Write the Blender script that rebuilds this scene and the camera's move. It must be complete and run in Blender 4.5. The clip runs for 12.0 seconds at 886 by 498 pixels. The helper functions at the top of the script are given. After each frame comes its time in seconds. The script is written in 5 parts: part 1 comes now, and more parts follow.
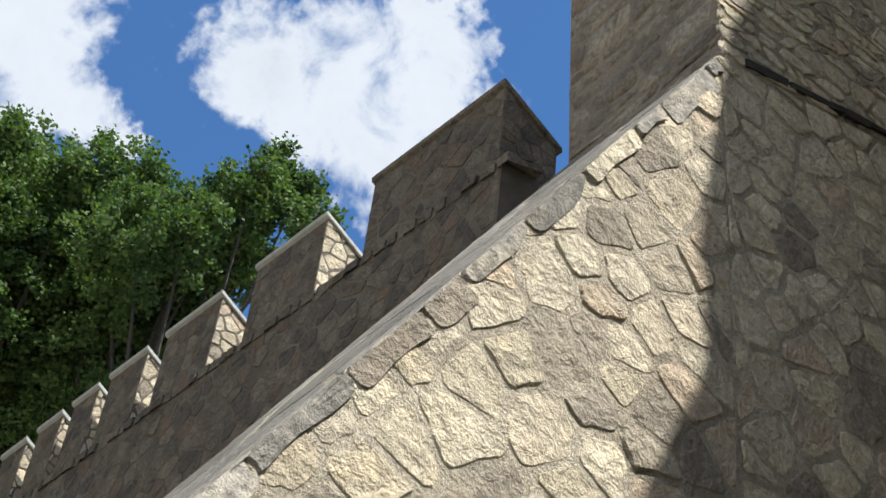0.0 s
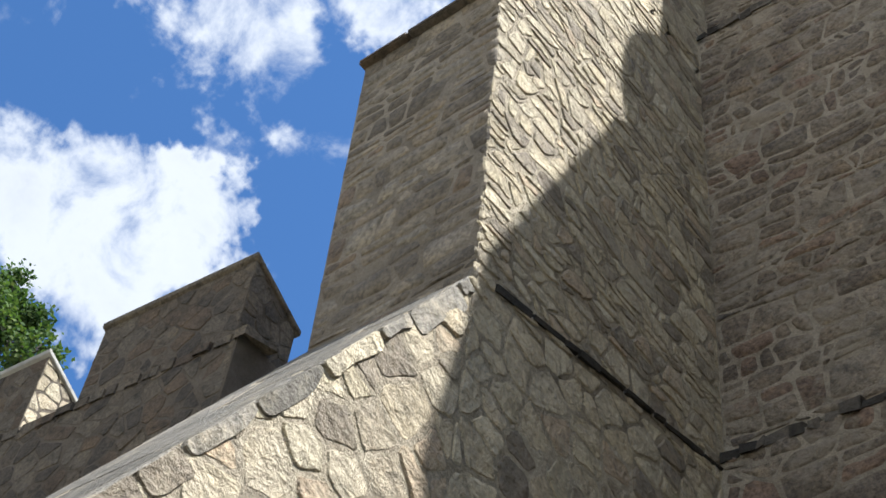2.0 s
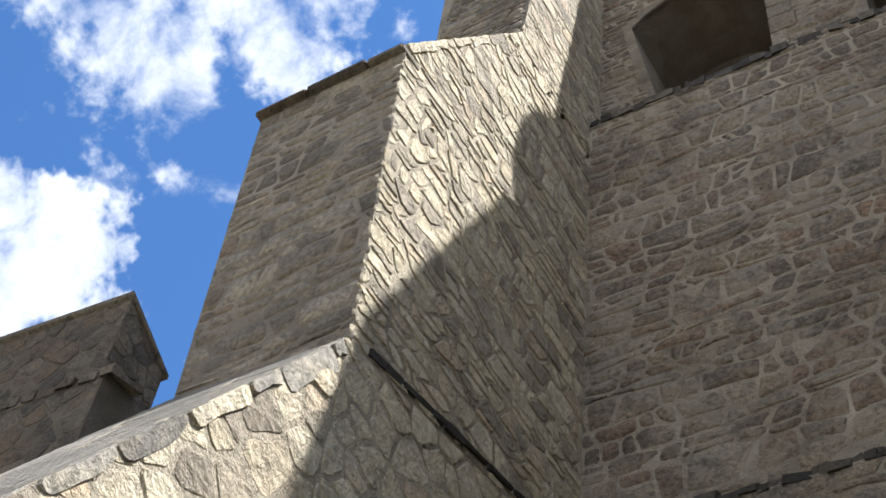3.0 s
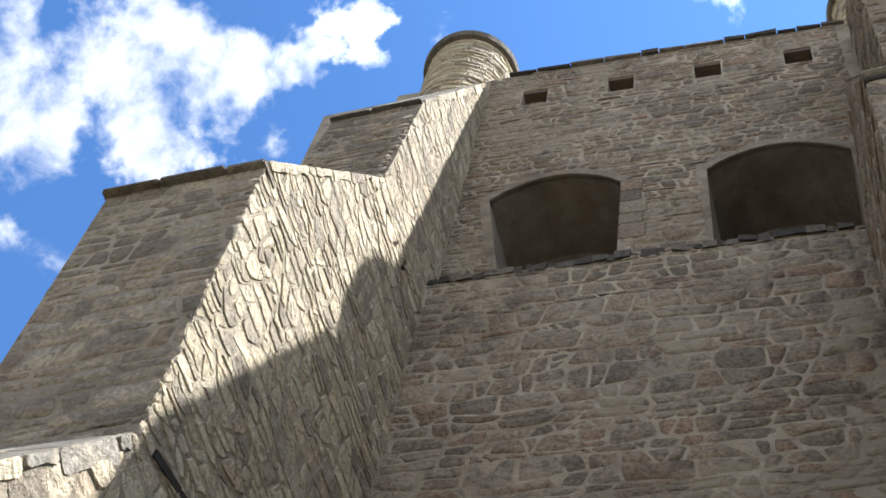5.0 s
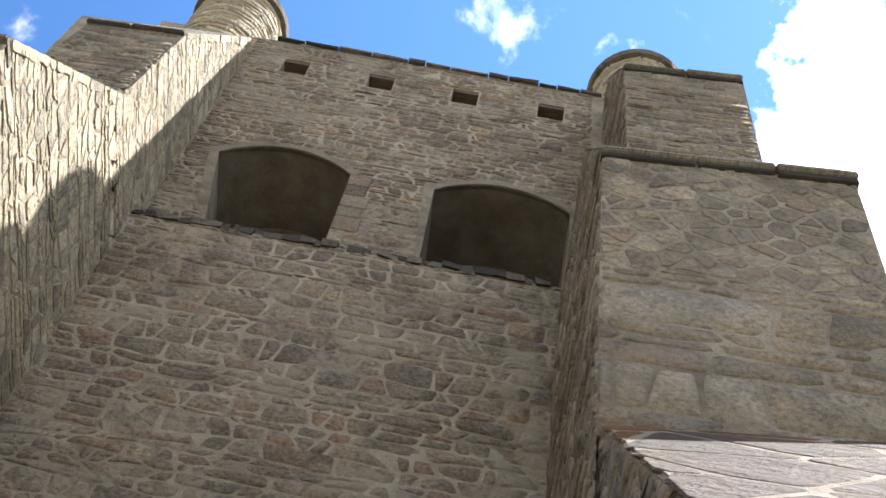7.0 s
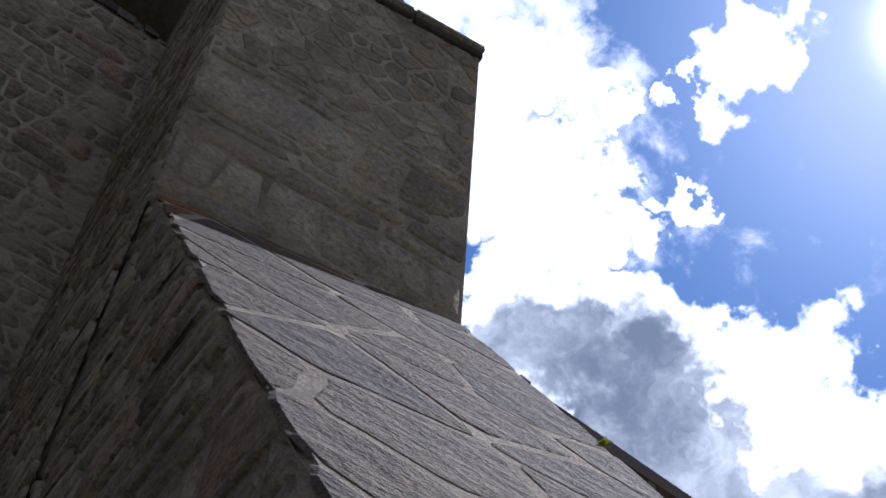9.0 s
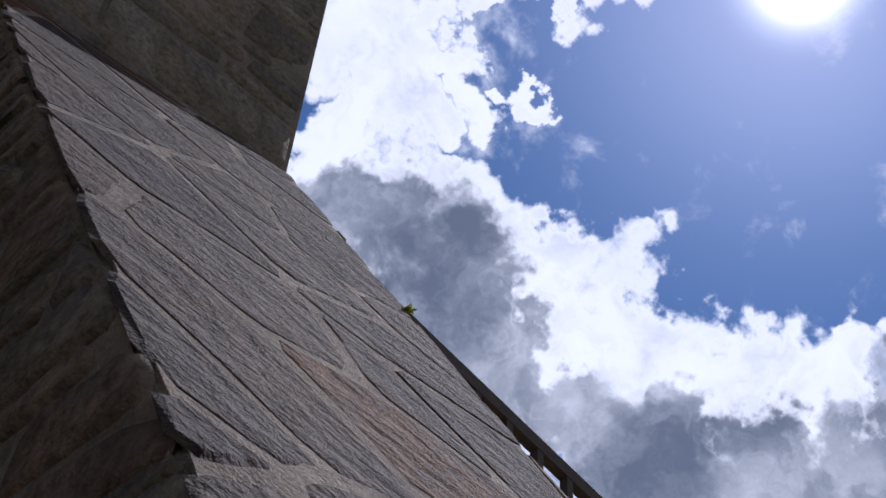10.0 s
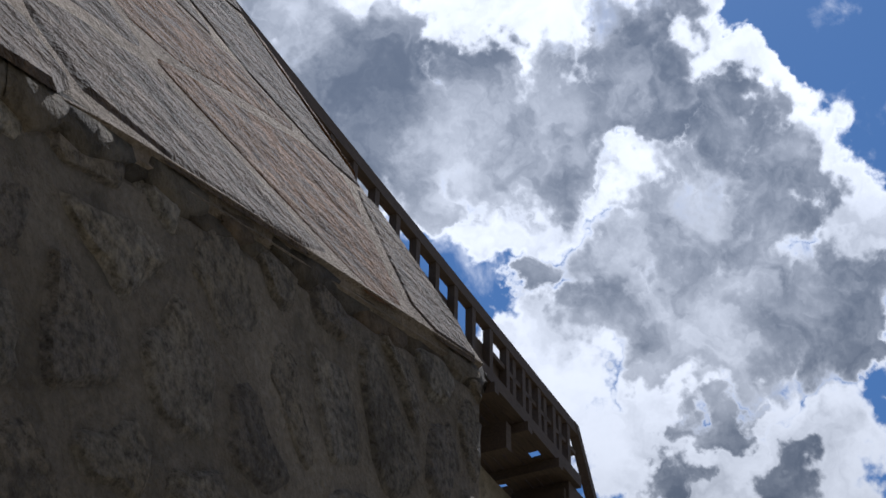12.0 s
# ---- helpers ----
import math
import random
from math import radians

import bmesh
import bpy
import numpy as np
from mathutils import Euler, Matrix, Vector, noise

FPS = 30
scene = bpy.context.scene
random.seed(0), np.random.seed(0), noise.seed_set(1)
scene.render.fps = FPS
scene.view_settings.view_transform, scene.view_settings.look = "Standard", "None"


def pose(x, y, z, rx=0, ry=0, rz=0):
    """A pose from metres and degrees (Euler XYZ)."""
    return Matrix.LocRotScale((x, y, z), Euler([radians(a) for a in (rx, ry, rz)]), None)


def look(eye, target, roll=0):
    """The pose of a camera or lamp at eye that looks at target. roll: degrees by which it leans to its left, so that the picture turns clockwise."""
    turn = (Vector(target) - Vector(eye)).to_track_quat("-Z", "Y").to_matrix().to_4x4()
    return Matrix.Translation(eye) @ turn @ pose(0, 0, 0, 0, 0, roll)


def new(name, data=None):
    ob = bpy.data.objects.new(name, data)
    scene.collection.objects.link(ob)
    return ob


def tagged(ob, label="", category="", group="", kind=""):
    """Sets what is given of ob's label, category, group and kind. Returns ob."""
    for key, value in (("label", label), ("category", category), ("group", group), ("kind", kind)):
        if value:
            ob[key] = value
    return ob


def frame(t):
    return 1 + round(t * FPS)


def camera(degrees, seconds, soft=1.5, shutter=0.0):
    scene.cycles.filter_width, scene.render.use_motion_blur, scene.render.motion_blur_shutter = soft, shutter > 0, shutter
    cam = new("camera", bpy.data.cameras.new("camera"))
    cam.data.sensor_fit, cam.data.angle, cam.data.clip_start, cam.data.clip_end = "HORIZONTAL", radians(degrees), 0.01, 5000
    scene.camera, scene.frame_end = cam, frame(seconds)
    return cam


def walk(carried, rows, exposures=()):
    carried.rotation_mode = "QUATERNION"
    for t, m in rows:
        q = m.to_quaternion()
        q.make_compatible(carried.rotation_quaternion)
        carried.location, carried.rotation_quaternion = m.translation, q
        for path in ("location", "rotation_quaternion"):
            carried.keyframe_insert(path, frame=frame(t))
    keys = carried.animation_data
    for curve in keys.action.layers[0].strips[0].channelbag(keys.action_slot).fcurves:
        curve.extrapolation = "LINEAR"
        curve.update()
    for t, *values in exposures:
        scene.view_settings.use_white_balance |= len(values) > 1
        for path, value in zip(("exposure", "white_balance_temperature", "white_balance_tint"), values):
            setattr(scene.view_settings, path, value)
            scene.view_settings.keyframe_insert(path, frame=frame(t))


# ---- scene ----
cam = camera(32.72, 12.0, soft=1.6)
walk(cam, [
    (0.0, pose(-0.118, 0.107, 1.694, 132.83, -5.38, 52.57)),
    (0.5, pose(-0.124, 0.118, 1.706, 134.02, -6.09, 49.46)),
    (1.0, pose(-0.148, 0.108, 1.733, 136.75, -6.26, 46.09)),
    (1.5, pose(-0.131, 0.073, 1.708, 139.00, -6.18, 41.78)),
    (2.0, pose(-0.126, 0.051, 1.704, 141.20, -5.56, 37.58)),
    (2.5, pose(-0.116, 0.029, 1.689, 142.81, -5.13, 34.33)),
    (3.0, pose(-0.100, 0.010, 1.682, 144.20, -5.34, 30.33)),
    (3.2, pose(-0.098, -0.002, 1.675, 144.79, -5.25, 28.96)),
    (4.8, pose(-0.079, -0.026, 1.655, 150.32, -6.98, 16.95)),
    (5.0, pose(-0.057, 0.003, 1.653, 151.24, -7.30, 15.19)),
    (5.5, pose(-0.024, 0.003, 1.631, 153.08, -7.75, 11.45)),
    (6.0, pose(0.000, 0.000, 1.600, 154.05, -7.98, 7.36)),
    (6.5, pose(-0.006, 0.011, 1.615, 153.48, -7.33, 2.00)),
    (7.0, pose(-0.051, 0.014, 1.618, 153.00, -5.95, -5.87)),
    (7.5, pose(-0.088, 0.027, 1.616, 152.22, -4.48, -11.60)),
    (7.7, pose(-0.096, 0.049, 1.632, 151.44, -3.92, -14.09)),
    (9.3, pose(-0.019, 0.066, 1.750, 145.83, -3.27, -35.61)),
    (9.5, pose(-0.004, 0.077, 1.755, 145.05, -3.59, -37.80)),
    (10.0, pose(-0.009, 0.114, 1.753, 142.50, -3.11, -43.82)),
    (10.5, pose(-0.011, 0.132, 1.741, 138.89, -2.30, -48.25)),
    (11.0, pose(-0.023, 0.135, 1.713, 135.01, -1.77, -51.87)),
    (11.5, pose(-0.012, 0.145, 1.694, 131.60, -1.12, -54.22)),
    (12.0, pose(0.031, 0.155, 1.687, 128.08, -0.95, -56.67)),
], exposures=[(0.0, 1.36, 5920, 8), (1.5, 1.44, 5840, 8), (3.0, 1.70, 5800, 10), (5.0, 1.87, 5850, 10), (6.5, 1.95, 6000, 10), (7.2, 2.10, 6050, 10), (7.7, 2.07, 6050, 10), (9.3, -0.05, 5350, 18), (10.0, -0.35, 5500, 20), (10.5, -0.55, 5600, 20), (11.0, -0.55, 5700, 20), (11.5, -0.5, 5550, 15), (12.0, -0.2, 5700, 12)])

# ---- world and sun ----
SUN = Vector((0.490, 0.132, 0.862)).normalized()
SUN_SEEN = Vector((0.437, 0.196, 0.878)).normalized()  # middle of the glow in the sky, five degrees from the lamp
sun_lamp = bpy.data.lights.new("sun", "SUN")
sun_lamp.energy, sun_lamp.angle, sun_lamp.color = 5.0, radians(0.53), (1.0, 0.94, 0.85)
sun = new("sun", sun_lamp)
sun.matrix_world = look((30, 10, 60), Vector((30, 10, 60)) - SUN)

world = bpy.data.worlds.new("world")
scene.world = world
world.use_nodes = True
wt = world.node_tree
wt.nodes.clear()
w_out = wt.nodes.new("ShaderNodeOutputWorld")
w_bg = wt.nodes.new("ShaderNodeBackground")
w_sky = wt.nodes.new("ShaderNodeTexSky")
w_sky.sky_type, w_sky.sun_disc = "NISHITA", False
w_sky.sun_elevation = math.asin(SUN_SEEN.z)
w_sky.sun_rotation = math.atan2(SUN_SEEN.x, SUN_SEEN.y)
w_sky.altitude, w_sky.air_density, w_sky.dust_density, w_sky.ozone_density = 800, 1.0, 0.25, 3.0
wt.links.new(w_bg.outputs[0], w_out.inputs[0])

# clouds: azimuth and elevation in degrees, and the radius of each billow
CLOUDS_WEST = [
    (-68.5, 48.3, 2.1), (-65.0, 48.4, 2.4), (-61.4, 48.5, 2.4), (-58.5, 50.1, 1.5), (-62.4, 46.2, 2.4), (-65.3, 46.5, 1.7), (-59.3, 47.8, 1.5), (-81.3, 46.4, 2.8),
    (-78.4, 45.0, 1.7), (-80.5, 43.9, 1.7), (-75.1, 43.9, 0.9), (-60.6, 50.5, 1.3),
]
CLOUDS_NORTH = [
    (-60.8, 58.4, 2.1), (-58.1, 56.4, 1.9), (-54.3, 61.8, 2.5), (-50.4, 62.9, 2.0), (-49.9, 59.8, 1.5), (-44.3, 64.9, 1.3), (-41.2, 66.7, 0.9), (-65.5, 58.5, 1.9),
    (26.6, 69.0, 1.1), (30.7, 67.8, 1.9), (27.5, 66.5, 1.9), (25.4, 67.4, 1.2), (34.8, 68.7, 1.3), (30.2, 69.0, 1.3),
    (33.7, 65.8, 1.9), (36.3, 62.4, 2.6), (37.1, 59.0, 3.2), (33.1, 55.3, 2.8), (27.3, 66.7, 1.1), (34.1, 51.4, 2.6),
]
CLOUDS_SUN = [
    (30.6, 62.9, 1.9), (32.2, 60.1, 1.9), (35.1, 58.0, 1.9), (31.6, 55.7, 1.5), (37.6, 57.3, 1.1), (36.2, 63.2, 1.1), (39.0, 62.4, 0.8), (41.3, 61.5, 0.8), (37.4, 60.5, 1.1), (40.4, 59.4, 0.9), (42.0, 57.9, 0.9), (45.6, 58.4, 0.5),
    (49.2, 63.1, 1.1), (53.3, 63.0, 0.9), (45.9, 62.7, 0.5), (35.9, 54.9, 1.3), (39.3, 54.5, 1.1), (42.5, 54.1, 1.3), (43.9, 53.4, 0.9), (47.5, 51.7, 1.3), (50.5, 51.3, 1.3), (44.8, 52.1, 1.3), (53.2, 49.4, 1.3), (51.0, 49.4, 1.5),
    (55.7, 48.2, 1.1), (47.9, 49.8, 1.5), (52.5, 47.8, 1.5), (55.9, 47.0, 1.3), (56.7, 45.8, 1.3), (49.3, 47.2, 1.7), (45.8, 49.1, 1.1),
]
CLOUDS_MID = [
    (29.4, 56.6, 1.1), (29.6, 54.7, 0.9), (46.4, 46.1, 1.1), (48.8, 46.5, 1.3), (46.1, 51.2, 1.5), (48.8, 51.6, 1.3), (51.3, 50.0, 1.5), (49.1, 48.6, 1.7), (47.1, 46.4, 1.3), (53.6, 48.1, 1.7), (56.1, 47.4, 1.5), (59.5, 46.4, 1.3), (62.9, 46.6, 1.3), (66.7, 47.1, 1.0), (68.8, 45.8, 1.0), (70.5, 44.7, 1.0),
    (72.1, 43.5, 0.8), (61.2, 45.2, 1.3),
]
CLOUDS_EAST = [
    (54.9, 46.2, 1.7), (59.2, 46.4, 1.7), (62.9, 46.1, 1.5), (66.8, 45.8, 1.3), (69.0, 44.6, 1.3), (71.5, 42.6, 1.3), (73.6, 40.9, 1.3), (75.3, 39.1, 1.3), (75.7, 37.4, 1.1), (58.0, 38.8, 1.2), (60.5, 39.2, 1.1), (61.9, 40.0, 1.0),
    (65.3, 40.2, 1.1), (66.7, 41.0, 0.9), (61.1, 34.6, 1.2), (62.7, 35.0, 0.9), (74.7, 37.3, 1.1), (59.8, 33.8, 1.1), (61.5, 32.7, 1.3), (65.3, 32.4, 1.3), (69.7, 32.2, 1.1), (73.4, 31.4, 1.3), (63.9, 30.7, 1.5), (67.5, 30.5, 1.5),
    (71.0, 30.0, 1.5), (74.2, 29.7, 1.5), (63.3, 29.1, 1.1), (68.5, 28.6, 1.5), (73.0, 28.2, 1.5),
]
GREY_SUN = [
    (33.5, 53.5, 1.5), (36.5, 52.7, 1.9), (40.0, 52.2, 1.9), (42.7, 50.7, 1.5), (37.3, 50.6, 1.7), (40.4, 49.6, 1.7), (42.6, 48.3, 1.3), (46.2, 47.2, 1.0), (52.6, 45.9, 1.3), (39.2, 51.5, 1.9), (42.5, 49.2, 1.7), (45.2, 48.8, 1.0),
    (50.0, 45.4, 1.7), (52.1, 44.2, 1.7), (49.5, 43.3, 1.3), (53.6, 42.3, 2.1), (58.0, 42.4, 2.1), (61.6, 42.0, 1.7), (64.8, 43.7, 1.5), (66.5, 45.2, 1.3), (68.3, 43.9, 1.5), (70.1, 42.2, 1.3), (68.5, 39.4, 1.7),
]
GREY_EAST = [
    (47.6, 44.8, 1.3), (46.6, 45.3, 1.3), (44.1, 47.0, 1.3), (47.8, 44.7, 1.3), (50.9, 44.3, 1.7), (51.1, 42.0, 1.7), (54.1, 40.4, 1.3), (54.5, 43.2, 1.9), (58.0, 44.3, 1.3), (58.0, 41.8, 1.7), (61.5, 42.8, 1.7), (64.4, 43.3, 1.3), (67.8, 42.6, 1.1), (69.8, 41.1, 1.3), (72.3, 39.6, 1.5), (69.9, 38.6, 1.9),
    (66.7, 38.2, 1.7), (63.9, 37.3, 1.5), (60.9, 37.0, 0.9), (64.2, 35.2, 1.5), (67.3, 35.2, 2.1), (70.5, 35.7, 2.1), (73.4, 35.2, 1.9), (75.4, 35.1, 1.3), (72.1, 33.7, 1.3), (68.7, 33.8, 1.3), (65.7, 34.0, 1.1), (75.0, 33.5, 0.9),
    (67.6, 31.6, 0.8), (65.7, 29.2, 1.0), (70.8, 28.6, 1.0),
]


def build_sky():
    nt, ln = wt, wt.links
    tc = nt.nodes.new("ShaderNodeTexCoord")
    direction = tc.outputs["Generated"]

    def val(op, a, b=0.0, clamp=False):
        m = nt.nodes.new("ShaderNodeMath")
        m.operation, m.use_clamp = op, clamp
        for s, v in ((m.inputs[0], a), (m.inputs[1], b)):
            if isinstance(v, bpy.types.NodeSocket):
                ln.new(v, s)
            else:
                s.default_value = v
        return m.outputs[0]

    def soft(v, lo, hi):
        m = nt.nodes.new("ShaderNodeMapRange")
        m.interpolation_type = "SMOOTHSTEP"
        ln.new(v, m.inputs["Value"])
        m.inputs["From Min"].default_value, m.inputs["From Max"].default_value = lo, hi
        return m.outputs["Result"]

    def fbm(scale, detail, rough, dist, lac=2.1):
        n = nt.nodes.new("ShaderNodeTexNoise")
        n.inputs["Scale"].default_value, n.inputs["Detail"].default_value = scale, detail
        n.inputs["Roughness"].default_value, n.inputs["Distortion"].default_value = rough, dist
        n.inputs["Lacunarity"].default_value = lac
        ln.new(direction, n.inputs["Vector"])
        return n.outputs["Fac"]

    def push(vec, scale, amount):
        """vec moved about by a noise, which frays the outlines of the clouds."""
        n = nt.nodes.new("ShaderNodeTexNoise")
        n.inputs["Scale"].default_value, n.inputs["Detail"].default_value, n.inputs["Roughness"].default_value = scale, 4, 0.6
        ln.new(direction, n.inputs["Vector"])
        sub = nt.nodes.new("ShaderNodeVectorMath")
        sub.operation = "SUBTRACT"
        ln.new(n.outputs["Color"], sub.inputs[0])
        sub.inputs[1].default_value = (0.5, 0.5, 0.5)
        mul = nt.nodes.new("ShaderNodeVectorMath")
        mul.operation = "SCALE"
        ln.new(sub.outputs["Vector"], mul.inputs[0])
        mul.inputs["Scale"].default_value = amount
        add = nt.nodes.new("ShaderNodeVectorMath")
        add.operation = "ADD"
        ln.new(vec, add.inputs[0])
        ln.new(mul.outputs["Vector"], add.inputs[1])
        nrm = nt.nodes.new("ShaderNodeVectorMath")
        nrm.operation = "NORMALIZE"
        ln.new(add.outputs["Vector"], nrm.inputs[0])
        return nrm.outputs["Vector"]
    frayed = push(push(direction, 14, 0.12), 45, 0.05)

    def masses(blobs):
        total = None
        for az, el, r in blobs:
            a, e = radians(az), radians(el)
            d = nt.nodes.new("ShaderNodeVectorMath")
            d.operation = "DOT_PRODUCT"
            ln.new(frayed, d.inputs[0])
            d.inputs[1].default_value = (math.sin(a) * math.cos(e), math.cos(a) * math.cos(e), math.sin(e))
            w = soft(d.outputs["Value"], math.cos(radians(r * 1.75)), math.cos(radians(r * 0.3)))
            total = w if total is None else val("MAXIMUM", total, w)
        return total
    west = val("MAXIMUM", masses(CLOUDS_WEST), val("MULTIPLY", masses(CLOUDS_NORTH), 0.72))
    east = masses(CLOUDS_SUN + CLOUDS_MID + CLOUDS_EAST)
    grey = masses(GREY_SUN + GREY_EAST)
    sep = nt.nodes.new("ShaderNodeSeparateXYZ")
    ln.new(direction, sep.inputs[0])
    behind = val("MULTIPLY", soft(sep.outputs["Y"], 0.0, -0.25), 0.55)
    body = val("MAXIMUM", val("MAXIMUM", val("MULTIPLY", west, 0.70), val("MAXIMUM", east, grey)), behind)
    billow = fbm(20, 12, 0.57, 0.25)
    dens = val("ADD", body, val("MULTIPLY", val("SUBTRACT", billow, 0.5), 1.9))
    alpha = soft(dens, 0.14, 0.74)
    # grey bases: thick cloud away from the bright heads, with fringes that stay white
    base = val("SUBTRACT", val("ADD", grey, val("MULTIPLY", val("SUBTRACT", fbm(9, 7, 0.5, 0.15), 0.5), 0.75)), val("MULTIPLY", east, 0.24))
    shade = val("MULTIPLY", soft(base, -0.05, 0.60), soft(val("ADD", body, val("MULTIPLY", val("SUBTRACT", billow, 0.5), 1.0)), 0.35, 0.95), True)
    # billows: their side towards the sun is lit, the other in shade
    ahead = nt.nodes.new("ShaderNodeVectorMath")
    ahead.operation = "ADD"
    ln.new(frayed, ahead.inputs[0])
    ahead.inputs[1].default_value = SUN * 0.016
    puffs = []
    for vec in (frayed, ahead.outputs["Vector"]):
        n = nt.nodes.new("ShaderNodeTexNoise")
        n.inputs["Scale"].default_value, n.inputs["Detail"].default_value, n.inputs["Roughness"].default_value = 17, 5, 0.5
        ln.new(vec, n.inputs["Vector"])
        puffs.append(n.outputs["Fac"])
    relief = val("MULTIPLY", val("SUBTRACT", puffs[1], puffs[0]), 1.9)
    relief = val("MULTIPLY", relief, val("ADD", 0.4, val("MULTIPLY", soft(sep.outputs["X"], -0.1, 0.2), 0.6)))
    mottle = val("ADD", 0.62, val("MULTIPLY", soft(fbm(6, 4, 0.45, 0.2), 0.25, 0.75), 0.6))
    solid = soft(dens, 0.45, 1.0)
    shade = val("ADD", val("MULTIPLY", shade, mottle), val("MULTIPLY", solid, val("ADD", val("ADD", 0.12, val("MULTIPLY", soft(sep.outputs["X"], 0.1, 0.45), val("ADD", 0.06, val("MULTIPLY", soft(fbm(11, 4, 0.5, 0.2), 0.42, 0.66), 0.34)))), relief)))
    shade = soft(shade, -0.14, 1.72)
    near_sun = nt.nodes.new("ShaderNodeVectorMath")
    near_sun.operation = "DOT_PRODUCT"
    ln.new(direction, near_sun.inputs[0])
    near_sun.inputs[1].default_value = SUN_SEEN
    halo = soft(near_sun.outputs["Value"], math.cos(radians(47)), math.cos(radians(15)))
    toward = val("MAXIMUM", near_sun.outputs["Value"], 0.0)
    glare = val("POWER", toward, 110)
    core = val("POWER", toward, 3200)
    # clouds and blue air are brighter towards the sun
    cloud_level = val("ADD", val("MULTIPLY", halo, CLOUD_SUNWARD - CLOUD), CLOUD)
    air_level = val("ADD", val("ADD", val("MULTIPLY", halo, AIR_SUNWARD - 1.0), 1.0), val("MULTIPLY", glare, 1.0))

    def scaled(col, level):
        v = nt.nodes.new("ShaderNodeVectorMath")
        v.operation = "SCALE"
        ln.new(col, v.inputs[0])
        ln.new(level, v.inputs["Scale"])
        return v.outputs["Vector"]
    tone = nt.nodes.new("ShaderNodeMix")
    tone.data_type = "RGBA"
    ln.new(shade, tone.inputs["Factor"])
    tone.inputs["A"].default_value = (1, 1, 1.01, 1)
    tone.inputs["B"].default_value = (0.14, 0.165, 0.21, 1)
    blue = nt.nodes.new("ShaderNodeMix")
    blue.data_type, blue.blend_type = "RGBA", "MULTIPLY"
    blue.inputs["Factor"].default_value = 1.0
    ln.new(w_sky.outputs[0], blue.inputs["A"])
    blue.inputs["B"].default_value = (SKY * 0.72, SKY * 0.95, SKY * 1.1, 1)
    both = nt.nodes.new("ShaderNodeMix")
    both.data_type = "RGBA"
    ln.new(alpha, both.inputs["Factor"])
    ln.new(scaled(blue.outputs["Result"], air_level), both.inputs["A"])
    ln.new(scaled(tone.outputs["Result"], cloud_level), both.inputs["B"])
    # white glow round the sun
    lit = both.outputs["Result"]
    for level, amount, tint in ((glare, 0.45, (9.0, 8.4, 9.6, 1)), (core, 1.0, (45.0, 43.0, 42.0, 1))):
        g = nt.nodes.new("ShaderNodeMix")
        g.data_type = "RGBA"
        ln.new(val("MULTIPLY", level, amount), g.inputs["Factor"])
        ln.new(lit, g.inputs["A"])
        g.inputs["B"].default_value = tint
        lit = g.outputs["Result"]
    ln.new(lit, w_bg.inputs["Color"])


w_bg.inputs["Strength"].default_value = 0.10
CLOUD, CLOUD_SUNWARD, SKY, AIR_SUNWARD = 3.5, 12.5, 0.62, 1.4
build_sky()

# ---- materials ----
def nodes_of(name):
    m = bpy.data.materials.new(name)
    m.use_nodes = True
    nt = m.node_tree
    return m, nt, nt.nodes["Principled BSDF"]


def mapping(nt, scale=(1, 1, 1), rot=(0, 0, 0)):
    geo = nt.nodes.new("ShaderNodeNewGeometry")
    mp = nt.nodes.new("ShaderNodeMapping")
    mp.inputs["Scale"].default_value = scale
    mp.inputs["Rotation"].default_value = rot
    nt.links.new(geo.outputs["Position"], mp.inputs["Vector"])
    return mp.outputs["Vector"]


def noise_of(nt, vec, scale, detail=6, rough=0.6, distortion=0.0):
    n = nt.nodes.new("ShaderNodeTexNoise")
    n.inputs["Scale"].default_value = scale
    n.inputs["Detail"].default_value = detail
    n.inputs["Roughness"].default_value = rough
    n.inputs["Distortion"].default_value = distortion
    nt.links.new(vec, n.inputs["Vector"])
    return n.outputs["Fac"]


def ramp_of(nt, fac, stops, mode="LINEAR"):
    r = nt.nodes.new("ShaderNodeValToRGB")
    cr = r.color_ramp
    cr.interpolation = mode
    while len(cr.elements) < len(stops):
        cr.elements.new(0.5)
    for el, (p, c) in zip(cr.elements, stops):
        el.position = p
        el.color = (*c, 1) if len(c) == 3 else c
    nt.links.new(fac, r.inputs["Fac"])
    return r.outputs["Color"]


def mix_of(nt, fac, a, b, blend="MIX"):
    m = nt.nodes.new("ShaderNodeMix")
    m.data_type, m.blend_type = "RGBA", blend
    for sock, val in ((m.inputs["Factor"], fac), (m.inputs["A"], a), (m.inputs["B"], b)):
        if isinstance(val, bpy.types.NodeSocket):
            nt.links.new(val, sock)
        elif isinstance(val, (int, float)):
            sock.default_value = val
        else:
            sock.default_value = (*val, 1)
    return m.outputs["Result"]


def math_of(nt, op, a, b=0.0, clamp=False):
    m = nt.nodes.new("ShaderNodeMath")
    m.operation, m.use_clamp = op, clamp
    for sock, val in ((m.inputs[0], a), (m.inputs[1], b)):
        if isinstance(val, bpy.types.NodeSocket):
            nt.links.new(val, sock)
        else:
            sock.default_value = val
    return m.outputs[0]


def bump_of(nt, bsdf, height, strength, distance):
    b = nt.nodes.new("ShaderNodeBump")
    b.inputs["Strength"].default_value = strength
    b.inputs["Distance"].default_value = distance
    nt.links.new(height, b.inputs["Height"])
    nt.links.new(b.outputs["Normal"], bsdf.inputs["Normal"])


